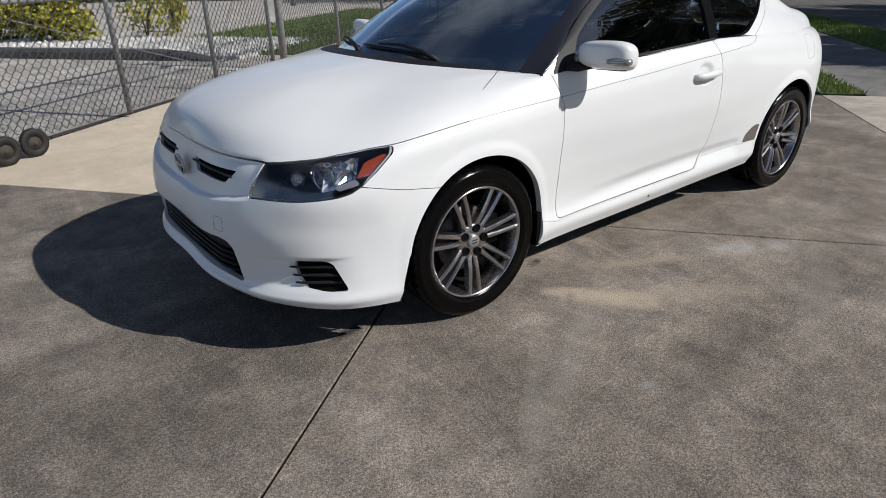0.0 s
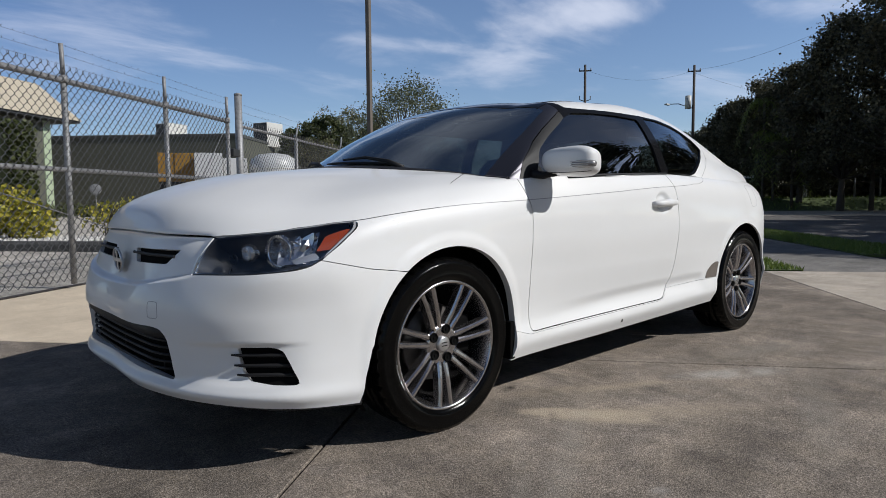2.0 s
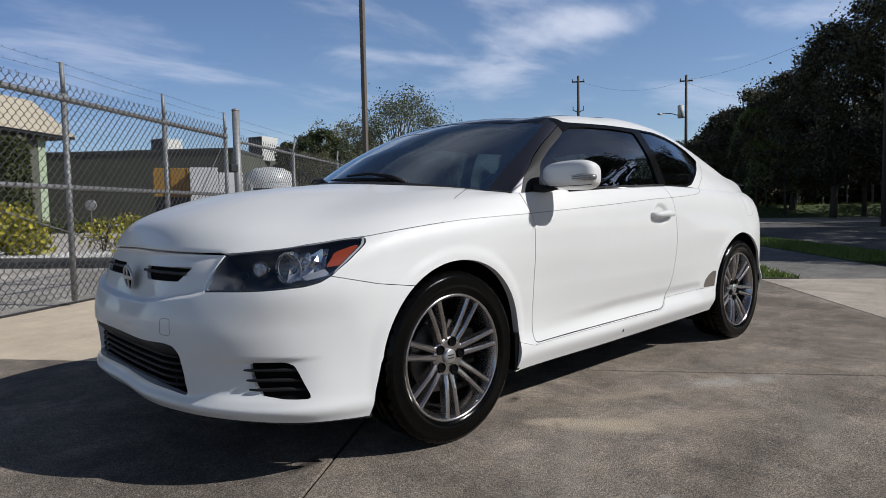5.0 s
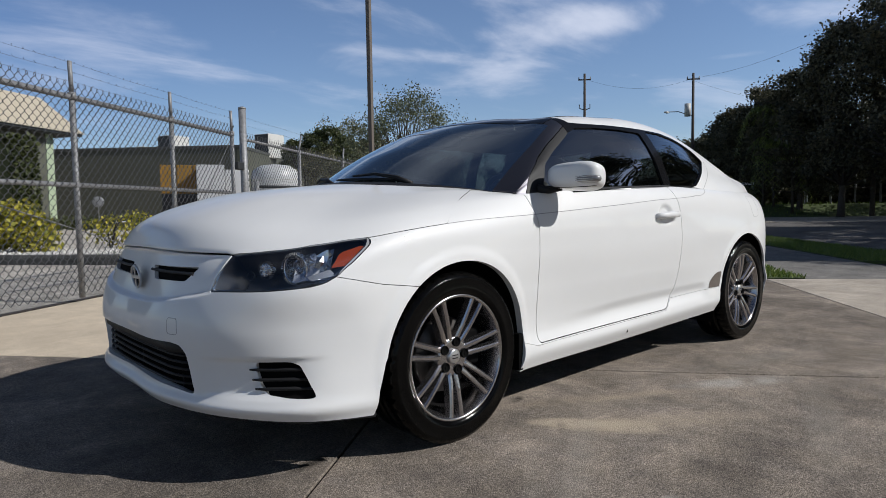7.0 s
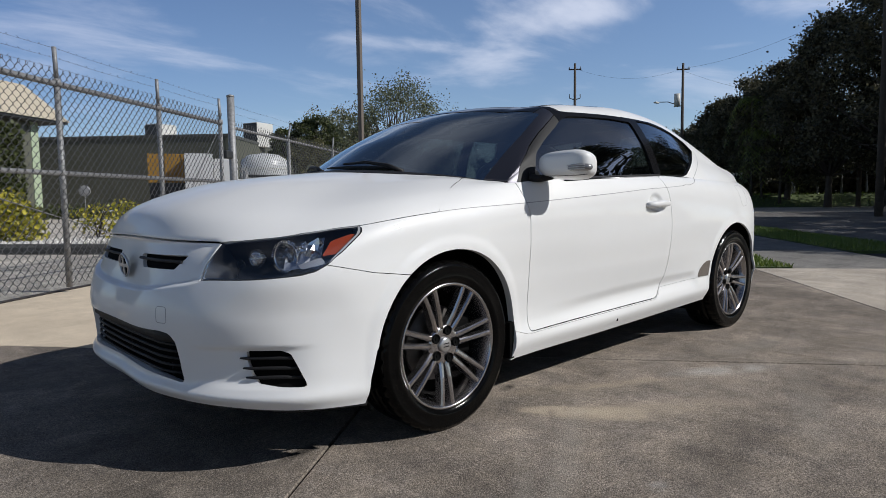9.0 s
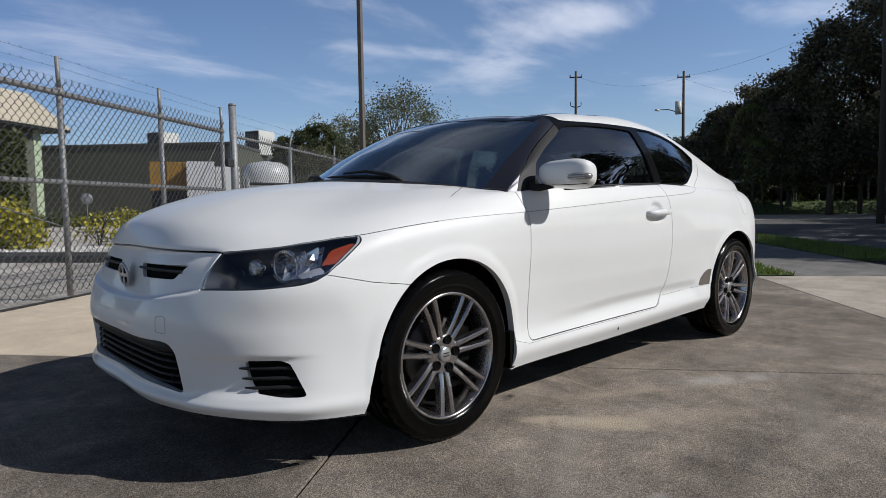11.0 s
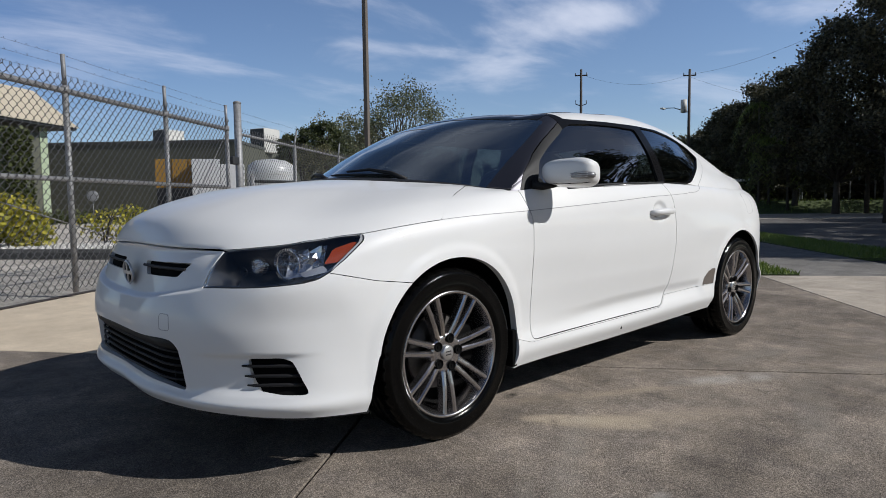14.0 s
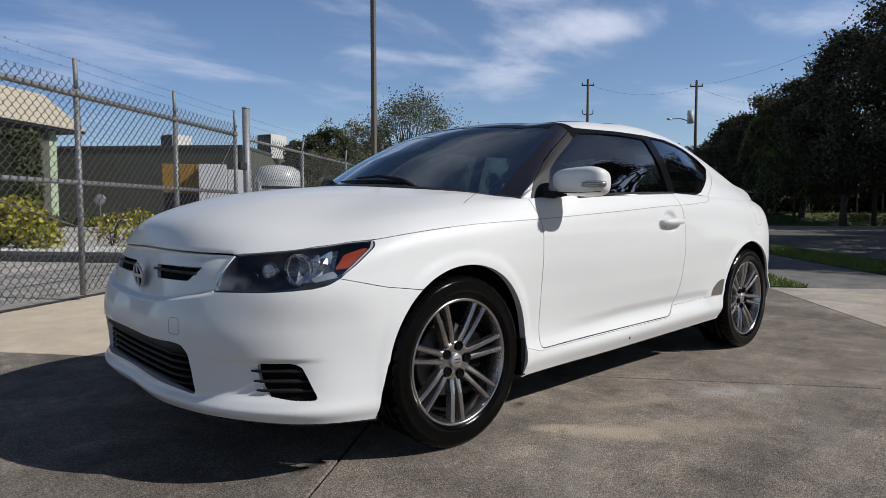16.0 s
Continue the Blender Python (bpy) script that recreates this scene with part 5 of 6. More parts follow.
part("joint_bed", slab(site_quad(-7, 11, -9.5, 3.78), -0.055, -0.035), SEAM, driveway)

gate_track = part("gate_track", slab(site_quad(-6, 6.6, 3.79, 3.87), -0.05, 0.006, 0.004), simple("rusty_track", (0.05, 0.04, 0.035), 0.8), None)
tagged(gate_track, "dark rusty gate track set in the concrete", "gate track", kind="structure")
lot = part("parking_lot", slab(site_quad(-30, 60, 3.88, 62), -0.06, -0.004), CONC_LOT, None)
tagged(lot, "pale worn parking lot behind the fence", "parking lot", kind="structure")

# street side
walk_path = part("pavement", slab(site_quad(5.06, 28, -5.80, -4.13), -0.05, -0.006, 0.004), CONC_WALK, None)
tagged(walk_path, "grey concrete pavement with tree shade in its colour", "pavement", kind="structure")
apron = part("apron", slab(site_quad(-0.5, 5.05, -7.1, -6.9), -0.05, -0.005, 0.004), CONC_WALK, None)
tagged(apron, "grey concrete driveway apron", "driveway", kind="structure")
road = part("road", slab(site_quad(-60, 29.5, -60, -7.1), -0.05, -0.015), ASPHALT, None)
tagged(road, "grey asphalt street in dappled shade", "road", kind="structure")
# the pale colour here paints a sunlit strip across the far road
edge = part("road_sun_strip", slab(site_quad(29.5, 41, -60, 3.5), -0.05, 0.01), CONC_LITE, None)
tagged(edge, "pale strip standing in for sunlight on the far road", "kerb", kind="structure")


BANK = 0.85


def bank_height(u):
    """The ground across the street climbs to a low terrace."""
    return BANK * float(step01(np.array((u - 41.0) / 3.5)))


def grass(name, label, u0, u1, v0, v1, count, height, seed, rise=None):
    rng = np.random.default_rng(seed)
    turf = slab(site_quad(u0, u1, v0, v1), -0.05, 0.006)
    if rise:
        turf.free()
        turf = bmesh.new()
        us = [u0 + q for q in (0, 0.7, 1.4, 2.1, 2.8, 3.5)] + [u1]
        rows = [[turf.verts.new((*site(u, v), rise(u) + 0.006)) for v in (v0, v1)] for u in us]
        low = [turf.verts.new((*site(us[q], v), -0.05)) for q, v in ((0, v0), (0, v1), (-1, v1), (-1, v0))]
        for a, b in zip(rows, rows[1:]):
            turf.faces.new((a[0], b[0], b[1], a[1]))
        turf.faces.new((rows[0][0], rows[0][1], low[1], low[0]))
        turf.faces.new((rows[-1][1], rows[-1][0], low[3], low[2]))
    base = part(name, turf, TURF, None)
    tagged(base, label, "grass", kind="stuff")
    u, v = rng.uniform(u0, u1, count), rng.uniform(v0, v1, count)
    verts, faces = [], []
    for i in range(count):
        x, y = site(u[i], v[i])
        a = rng.uniform(0, 6.28)
        z = rise(u[i]) if rise else 0.0
        h = height * rng.uniform(0.5, 1.3)
        w = h * 0.16
        lx, ly = rng.normal(0, h * 0.4, 2)
        k = len(verts)
        verts += [(x - w * math.cos(a), y - w * math.sin(a), z), (x + w * math.cos(a), y + w * math.sin(a), z), (x + lx, y + ly, z + h)]
        faces.append((k, k + 1, k + 2))
    bl = finish("blades", verts, faces, BLADE, base)
    return base


grass("lawn_patch", "small patch of bright grass beside the slab", 5.12, 20, -4.12, -3.66, 9000, 0.06, 1)
grass("verge", "strip of green grass between pavement and street", 7.4, 28, -7.1, -5.82, 26000, 0.06, 2)
grass("far_verge", "sunlit grass verge across the street", 41, 90, -60, 10, 45000, 0.16, 3, bank_height)
grass("fence_grass", "green grass along the chain-link fence", 8.0, 22, 4.3, 8.3, 14000, 0.09, 4)

# ---- chain-link fence and gate ----
FV = 3.67


def fence_point(u, z, v=FV):
    x, y = site(u, v)
    return (x, y, z)


def chain_link(name, u0, u1, z0, z1, parent, v=FV, cell=0.0455, r=0.0042):
    """Zigzag wires, each bent round its neighbour."""
    verts, faces = [], []
    nz = int(round((z1 - z0) / (cell * 1.08)))
    dz = (z1 - z0) / nz
    nu = int((u1 - u0) / cell)
    for i in range(nu + 1):
        uc = u0 + i * cell
        prev = None
        for k in range(nz + 1):
            side = ((k + i) % 2) * 2 - 1
            u = uc + side * (cell * 0.5 + 0.002)
            off = 0.004 * side
            for dzk in ((-0.010, 0.010) if 0 < k < nz else (0.0,)):
                z = z0 + k * dz + dzk
                x, y = site(u, v + off)
                b = len(verts)
                verts += [(x - r * UX, y - r * UY, z), (x + r * UX, y + r * UY, z), (x - r * 1.2 * UY, y + r * 1.2 * UX, z + r)]
                if prev is not None:
                    for q in range(3):
                        faces.append((prev + q, prev + (q + 1) % 3, b + (q + 1) % 3, b + q))
                prev = b
    # knuckled loops along the top edge
    for i in range(nu + 1):
        if (nz + i) % 2 == 0:
            continue
        cu = u0 + i * cell + cell * 0.5
        ring = []
        for k in range(8):
            a = 2 * math.pi * k / 8
            x, y = site(cu + 0.011 * math.cos(a), v)
            b = len(verts)
            z = z1 + 0.012 + 0.018 * math.sin(a)
            verts += [(x - r * 0.8 * UY, y + r * 0.8 * UX, z), (x + r * 0.8 * UY, y - r * 0.8 * UX, z), (x + r * UX * math.cos(a), y + r * UY * math.cos(a), z + r * math.sin(a))]
            ring.append(b)
        for k in range(8):
            p, q = ring[k], ring[(k + 1) % 8]
            for j in range(3):
                faces.append((p + j, p + (j + 1) % 3, q + (j + 1) % 3, q + j))
    ob = finish(name, verts, faces, WIRE, parent)
    return tagged(ob, "woven wire mesh", kind="stuff")


gate = thing("rolling_gate", "galvanised chain-link rolling gate with three strands of barbed wire", "gate")
for u in (-0.60, 1.09, 2.77, 4.46, 6.02):
    top_z = 2.44
    part("post", tubed([fence_point(u, 0.05), fence_point(u, 2.12)], 0.030, 10), GALV, gate, "", True)
    part("barb_arm", tubed([fence_point(u, 2.12), fence_point(u - 0.01, top_z)], 0.022, 8), GALV, gate, "", True)
    part("clamp", tubed([fence_point(u, 2.06), fence_point(u, 2.13)], 0.040, 10), GALV, gate, "", True)
part("lower_rail", tubed([fence_point(4.46, 0.12), fence_point(6.02, 0.12)], 0.025, 10), GALV, gate, "", True)
for z, r in ((1.20, 0.026), (2.08, 0.030)):
    part("rail", tubed([fence_point(-2.3, z), fence_point(6.02, z)], r, 10), GALV, gate, "", True)
chain_link("mesh", -2.3, 6.0, 0.09, 2.19, gate, FV - 0.038)
part("brace_rod", tubed([fence_point(1.09, 1.20), fence_point(4.46, 0.28)], 0.006, 6), GALV, gate)
part("brace_rod", tubed([fence_point(4.46, 0.30), fence_point(6.02, 2.05)], 0.006, 6), GALV, gate)


def barbed(u0, u1, z, parent, lean=0.0, v=FV):
    pts = [fence_point(u, z - 0.012 * math.sin(math.pi * ((u - u0) % 1.7) / 1.7), v + lean) for u in np.linspace(u0, u1, int((u1 - u0) * 4) + 2)]
    bm = tubed(pts, 0.0012, 4)
    rng = random.Random(int(z * 100))
    u = u0
    while u < u1:
        x, y, zz = fence_point(u, z, v + lean)
        for k in range(2):
            dx, dz = rng.uniform(-0.010, 0.010), 0.009
            tube(bm, [(x - dx, y, zz - dz), (x + dx, y, zz + dz)], 0.0012, 3, False)
        u += 0.125
    return part("barbed_wire", bm, WIRE, parent)


for z in (2.24, 2.335, 2.43):
    barbed(-2.3, 6.0, z, gate)

fence = thing("chain_link_fence", "galvanised chain-link fence with barbed wire on slanted arms", "fence")
part("gate_post", tubed([fence_point(6.38, -0.02), fence_point(6.38, 2.52)], 0.057, 16), GALV, fence, "thick galvanised gate post", True)
part("post_cap", tubed([fence_point(6.38, 2.52), fence_point(6.38, 2.545), fence_point(6.38, 2.56)], [0.062, 0.058, 0.02], 16), GALV, fence, "", True)
for u in (8.66, 11.33, 14.0, 16.7, 19.4, 22.1):
    part("post", tubed([fence_point(u, -0.02), fence_point(u, 2.08)], 0.035, 10), GALV, fence, "", True)
    part("barb_arm", tubed([fence_point(u, 2.08), fence_point(u + 0.25, 2.38, FV + 0.05)], 0.018, 6), GALV, fence, "", True)
for z in (2.05, 1.15):
    part("rail", tubed([fence_point(6.38, z), fence_point(24.0, z)], 0.025, 8), GALV, fence, "", True)
chain_link("mesh", 6.4, 15.0, 0.04, 2.10, fence, FV - 0.032)
for z in (2.2, 2.32, 2.44):
    barbed(6.4, 15, z - 0.03, fence, 0.03)
latch = part("latch", boxed(-0.10, 0.10, -0.05, 0.05, -0.06, 0.06, 0.015), DARKTRIM, gate, "dark latch with a padlock")
latch.matrix_basis = pose(*fence_point(6.2, 1.62), 0, 0, 38.5)

# small running wheels under the gate's end
dolly = thing("gate_dolly", "black rubber wheels of the gate roller on the slab", "gate wheel")
for du in (0.0, -0.28):
    bm = lathe([(0.058, -0.020), (0.108, -0.026), (0.118, -0.014), (0.118, 0.014), (0.108, 0.026), (0.058, 0.020)], 28, close=True)
    wh = part("roller", bm, ROLLER, dolly, "dusty rubber roller", True)
    wh.matrix_basis = pose(*fence_point(1.27 + du, 0.118, 3.41), 0, 0, 25)
    part("roller_hub", lathe([(0.0005, -0.030), (0.016, -0.030), (0.020, -0.012), (0.058, -0.010), (0.058, 0.010), (0.020, 0.012), (0.0005, 0.028)], 20), BARK, wh, "", True)
part("axle_bar", tubed([fence_point(1.25, 0.125, 3.44), fence_point(0.65, 0.16, 3.52)], 0.018, 8), GALV, dolly)

# ---- planted bed ----
curb = thing("curb", "dark weathered concrete curb edging a gravel bed", "curb", kind="structure")
bm = bmesh.new()
prof = [(-0.16, 0.0), (-0.14, 0.15), (-0.10, 0.20), (0.12, 0.20), (0.15, 0.16), (0.16, 0.0)]
rows = []
for v, k in ((5.3, 0.1), (5.9, 0.75), (6.5, 1.0), (20, 1.0)):
    rows.append([bm.verts.new((*site(7.15 + a, v), -0.03 + h * k)) for a, h in prof])
for a, b in zip(rows, rows[1:]):
    for k in range(len(prof) - 1):
        bm.faces.new((a[k], b[k], b[k + 1], a[k + 1]))
bm.faces.new(rows[0][::-1])
bm.faces.new(rows[-1])
bmesh.ops.recalc_face_normals(bm, faces=bm.faces)
part("curb_run", bm, CURB, curb)


def pebbles(name, u0, u1, v0, v1, count, size, seed, material, label):
    rng = np.random.default_rng(seed)
    verts, faces = [], []
    for i in range(count):
        x, y = site(rng.uniform(u0, u1), rng.uniform(v0, v1))
        s = size * rng.uniform(0.5, 1.4, 3)
        k = len(verts)
        z = 0.04 + s[2] * 0.3
        verts += [(x - s[0], y, z), (x + s[0], y, z), (x, y - s[1], z), (x, y + s[1], z), (x, y, z + s[2]), (x, y, z - s[2])]
        faces += [(k, k + 2, k + 4), (k + 2, k + 1, k + 4), (k + 1, k + 3, k + 4), (k + 3, k, k + 4)]
    base = part(name, slab(site_quad(u0, u1, v0, v1), -0.05, 0.05), material, None)
    tagged(base, label, "gravel", kind="stuff")
    finish("stones", verts, faces, material, base)
    return base


pebbles("gravel_bed", 7.3, 10.2, 5.0, 20.0, 6000, 0.05, 5, GRAVEL, "white gravel bed under the shrubs")


def leaves(points, size, rng, droop=0.3, narrow=0.45):
    """One bent leaf of two triangles at every point."""
    verts, faces = [], []
    for p in points:
        d = Vector(rng.normal(0, 1, 3)).normalized()
        d.z -= droop
        d.normalize()
        s = d.orthogonal().normalized()
        s.rotate(Matrix.Rotation(rng.uniform(0, 6.28), 3, d))
        ln = size * rng.uniform(0.6, 1.4)
        k = len(verts)
        p = Vector(p)
        verts += [tuple(p), tuple(p + d * ln * 0.5 + s * ln * narrow), tuple(p + d * ln), tuple(p + d * ln * 0.5 - s * ln * narrow)]
        faces += [(k, k + 1, k + 2), (k, k + 2, k + 3)]
    return verts, faces


def shrub(name, label, at, size, count, leaf, material, seed, lumps=7):
    rng = np.random.default_rng(seed)
    sh = thing(name, label, "shrub", at, 0, "shrubs in the gravel bed")
    bm = bmesh.new()
    for k in range(5):
        a = rng.uniform(0, 6.28)
        tube(bm, [(0, 0, -0.05), (size[0] * 0.25 * math.cos(a), size[1] * 0.25 * math.sin(a), size[2] * 0.5), (size[0] * 0.6 * math.cos(a), size[1] * 0.6 * math.sin(a), size[2] * 0.85)], [0.02, 0.014, 0.006], 5)
    part("stems", bm, BARK, sh)
    pts = []
    cs = [(rng.uniform(-0.6, 0.6), rng.uniform(-0.6, 0.6), rng.uniform(0.25, 0.8), rng.uniform(0.35, 0.6)) for _ in range(lumps)]
    while len(pts) < count:
        c = cs[rng.integers(len(cs))]
        d = Vector(rng.normal(0, 1, 3)).normalized() * c[3] * rng.uniform(0.65, 1.05)
        p = ((c[0] + d.x) * size[0], (c[1] + d.y) * size[1], max(0.02, (c[2] + d.z * 0.7) * size[2]))
        pts.append(p)
    v, f = leaves(pts, leaf, rng)
    finish("foliage", v, f, material, sh)
    return sh


for u, v, s, h, count, k in ((9.35, 10.72, 0.75, 1.15, 5200, 11), (9.4, 12.6, 0.85, 1.25, 6000, 12), (9.6, 14.6, 0.9, 1.2, 5000, 16)):
    x, y = site(u, v)
    shrub("shrub", "dense shrub with yellow-green leaves", (x, y, 0.02), (s, s, h), int(count * 0.62), 0.105, YELLOWLEAF, k, 9)
for u, v, s, k in ((10.7, 9.4, 0.62, 13), (12.3, 9.7, 0.4, 14)):
    x, y = site(u, v)
    shrub("shrub", "sparse young shrub with yellow leaves on bare stems", (x, y, 0.02), (s, s, 1.0), 380, 0.095, YELLOWLEAF, k, 6)


# ---- trees ----
def tree(name, label, at, height, spread, crown_base, count, leaf, material, seed, clumps=26, trunk_r=0.22, squash=0.75, category="tree", limbs=9):
    rng = np.random.default_rng(seed)
    stand = {"oak_tree": "oaks along the street", "background_tree": "trees on the horizon", "thicket_tree": "thicket behind the fence"}
    tr = thing(name, label, category, at, 0, stand.get(name, ""))
    bm = bmesh.new()
    lean = rng.normal(0, 0.04, 2)
    hub = Vector((lean[0] * height, lean[1] * height, crown_base * 1.1))
    tube(bm, [(0, 0, -0.1), tuple(hub * 0.5 + Vector((0.05 * height * lean[1], 0, 0))), tuple(hub), (hub.x * 1.3, hub.y * 1.3, height * 0.8)], [trunk_r * 1.25, trunk_r, trunk_r * 0.8, trunk_r * 0.2], 9)
    cs = []
    for k in range(clumps):
        a, e = rng.uniform(0, 6.283), rng.uniform(-0.15, 1.0)
        rr = spread * math.sqrt(max(0.05, 1 - max(e, 0) ** 2)) * rng.uniform(0.45, 1.0)
        z = crown_base + (height - crown_base) * (0.12 + 0.80 * max(0, e) + 0.05 * rng.normal())
        cs.append((Vector((rr * math.cos(a) + hub.x, rr * math.sin(a) + hub.y, z)), spread * rng.uniform(0.08, 0.24)))
    for k in range(min(limbs, clumps)):
        c = cs[k][0]
        m = hub.lerp(c, 0.5) + Vector(rng.normal(0, 0.05 * spread, 3))
        tube(bm, [tuple(hub * 0.9), tuple(m), tuple(c)], [trunk_r * 0.45, trunk_r * 0.26, trunk_r * 0.06], 6)
    part("trunk", bm, BARK, tr, "", True)
    pts = []
    for k in range(count):
        c, r = cs[rng.integers(len(cs))]
        d = Vector(rng.normal(0, 1, 3)) * r * 0.55
        pts.append((c.x + d.x, c.y + d.y, c.z + d.z * squash))
    v, f = leaves(pts, leaf, rng)
    finish("crown", v, f, material, tr)
    return tr


EYE = (-1.63, -2.6)


def bearing(az, dist):
    a = radians(az)
    return (EYE[0] + dist * math.cos(a), EYE[1] + dist * math.sin(a), 0.0)


# oaks across the street
for az, d, h, sp, seed in ((24.5, 62, 7.2, 2.4, 21), (22.6, 58, 9.2, 3.0, 22), (20.2, 54, 10.0, 3.4, 23), (17.8, 49, 10.6, 3.4, 24), (15.0, 46, 12.4, 3.8, 25), (11.8, 44, 15.5, 5.0, 26), (8.0, 46, 16, 6, 27), (2.0, 48, 15, 8, 28), (-4.0, 50, 15, 8, 29)):
    tree("oak_tree", "dark dense oak in shade across the street", bearing(az, d), h, sp, h * (0.34 if 20 < az < 23 else 0.16), 34000, 0.15, OAKLEAF, seed, 150, 0.2, limbs=40)
for az, d, h, sp, seed in ((26.5, 78, 8.0, 4, 31), (18, 70, 9, 7, 32), (12, 62, 10, 8, 33), (23, 75, 8.5, 6, 34), (7, 62, 11, 8, 35)):
    tree("oak_tree", "dark oak deep behind the street trees", bearing(az, d), h, sp, 1.0, 16000, 0.24, OAKLEAF, seed, 70, 0.3)

# sparse tree and thicket behind the car
tree("thin_tree", "sparse pale tree with open twigs against the sky", bearing(50.2, 34), 7.15, 4.3, 2.0, 15000, 0.088, THINLEAF, 41, 130, 0.10, limbs=125)
for az, d, h, sp, seed in ((53.4, 39, 6.2, 2.0, 53), (51.0, 40, 5.6, 2.0, 54), (48.5, 40, 5.2, 2.0, 55)):
    tree("thicket_tree", "bare twiggy tree with few leaves behind the fence", bearing(az, d), h, sp, 0.9, 4200, 0.11, THICKLEAF, seed, 60, 0.06, limbs=55)
for az, d, h, sp, seed in ((60.7, 48, 6.5, 1.2, 56), (59.2, 48, 7.1, 1.6, 57), (57.6, 48, 7.3, 1.8, 58), (55.8, 48, 6.8, 1.7, 59), (54.0, 48, 6.4, 1.6, 60)):
    tree("thicket_tree", "dense green bushy tree behind the tank", bearing(az, d), h, sp, 3.6, 7000, 0.14, HEDGELEAF, seed, 60, 0.08, limbs=30)
for az, d, h, sp, seed in ((60.1, 45.5, 5.4, 1.5, 66), (57.8, 45.5, 5.6, 1.6, 67), (55.4, 45.5, 5.4, 1.6, 68)):
    tree("thicket_tree", "twiggy tan-leaved tree behind the fence", bearing(az, d), h, sp, 1.4, 6000, 0.10, THICKLEAF, seed, 90, 0.06, limbs=80)
for az, d, h, sp, seed in ((60.8, 104, 12.6, 3.8, 44), (58.6, 100, 15.0, 5.0, 42), (56.0, 98, 15.8, 5.0, 43)):
    tree("thicket_tree", "twiggy tree with thin brown-green leaves beyond the warehouse", bearing(az, d), h, sp, 2.4, 6500, 0.22, THICKLEAF, seed, 80, 0.14, limbs=70)
for az, d, h, sp, seed in ((59.6, 104, 11.6, 3.4, 45), (57.8, 102, 12.4, 3.6, 52), (55.8, 100, 11.8, 4, 46), (53.0, 90, 9.0, 4, 47), (47, 75, 7.5, 4, 48), (41, 80, 7.5, 4, 49), (35, 85, 7, 4, 50), (31, 85, 7.5, 4, 51)):
    tree("background_tree", "round green tree on the horizon", bearing(az, d), h, sp, 1.5, 2600, 0.40, HEDGELEAF, seed, 22, 0.2)


def palm(at, h, seed, size=1.0, fronds=13):
    rng = np.random.default_rng(seed)
    p = thing("palm_tree", "slim palm with drooping yellow-green fronds", "palm tree", at, 0, "palms along the street")
    part("trunk", tubed([(0, 0, -0.1), (0.05, 0, h * 0.5), (0.0, 0.05, h)], [0.15, 0.13, 0.11] if h > 9 else [0.10, 0.09, 0.08], 9), BARK, p, "", True)
    verts, faces = [], []
    for k in range(fronds):
        a = 2 * math.pi * k / fronds + rng.uniform(-0.2, 0.2)
        up = rng.uniform(0.2, 1.0)
        ln = rng.uniform(1.2, 2.4) * size
        pts = []
        for t in np.linspace(0, 1, 12):
            pts.append(Vector((math.cos(a) * ln * (t - 0.25 * t * t), math.sin(a) * ln * (t - 0.25 * t * t), h + ln * (up * t - 1.75 * t * t))))
        for i in range(1, 12):
            d = (pts[i] - pts[i - 1]).normalized()
            s = d.cross(Vector((0, 0, 1))).normalized()
            for sd in (-1, 1):
                for q in (0.25, 0.75):
                    b = pts[i - 1].lerp(pts[i], q)
                    tip = b + (s * sd * 0.5 + d * 0.35 - Vector((0, 0, 0.38)) + Vector(rng.normal(0, 0.12, 3))) * (0.75 * size * (1 - 0.5 * i / 12))
                    n = len(verts)
                    verts += [tuple(b - d * 0.03), tuple(b + d * 0.03), tuple(tip)]
                    faces.append((n, n + 1, n + 2))
    finish("fronds", verts, faces, PALMLEAF, p)
    return p


palm(bearing(20.4, 49), 7.5, 61, 1.3)
palm(bearing(19.65, 49), 5.2, 64, 1.75, 22)
palm(bearing(18.3, 48), 5.6, 65, 1.3, 16)
palm(bearing(13.0, 48), 10.0, 62, 1.45)
palm(bearing(11.7, 29), 12.0, 63)

# oaks beside the yard, which shade the pavement and show in the side windows
# the last one is unseen, added to hold back sky light behind the camera
for x, y, h, sp, seed in ((20, -10, 13.5, 5.2, 71), (28, -6, 14.5, 5.6, 72), (40, -10, 14, 5.6, 73), (26, -17, 15, 6, 74), (17, -20, 13, 5.5, 75), (6, -25, 11, 5, 76), (-7, -22, 11, 5.5, 77)):
    tree("oak_tree", "spreading oak out of view beside the yard, for reflections and shade", (x, y, 0), h, sp, 3.0, 22000, 0.22, OAKLEAF, seed, 90, 0.3, limbs=30)


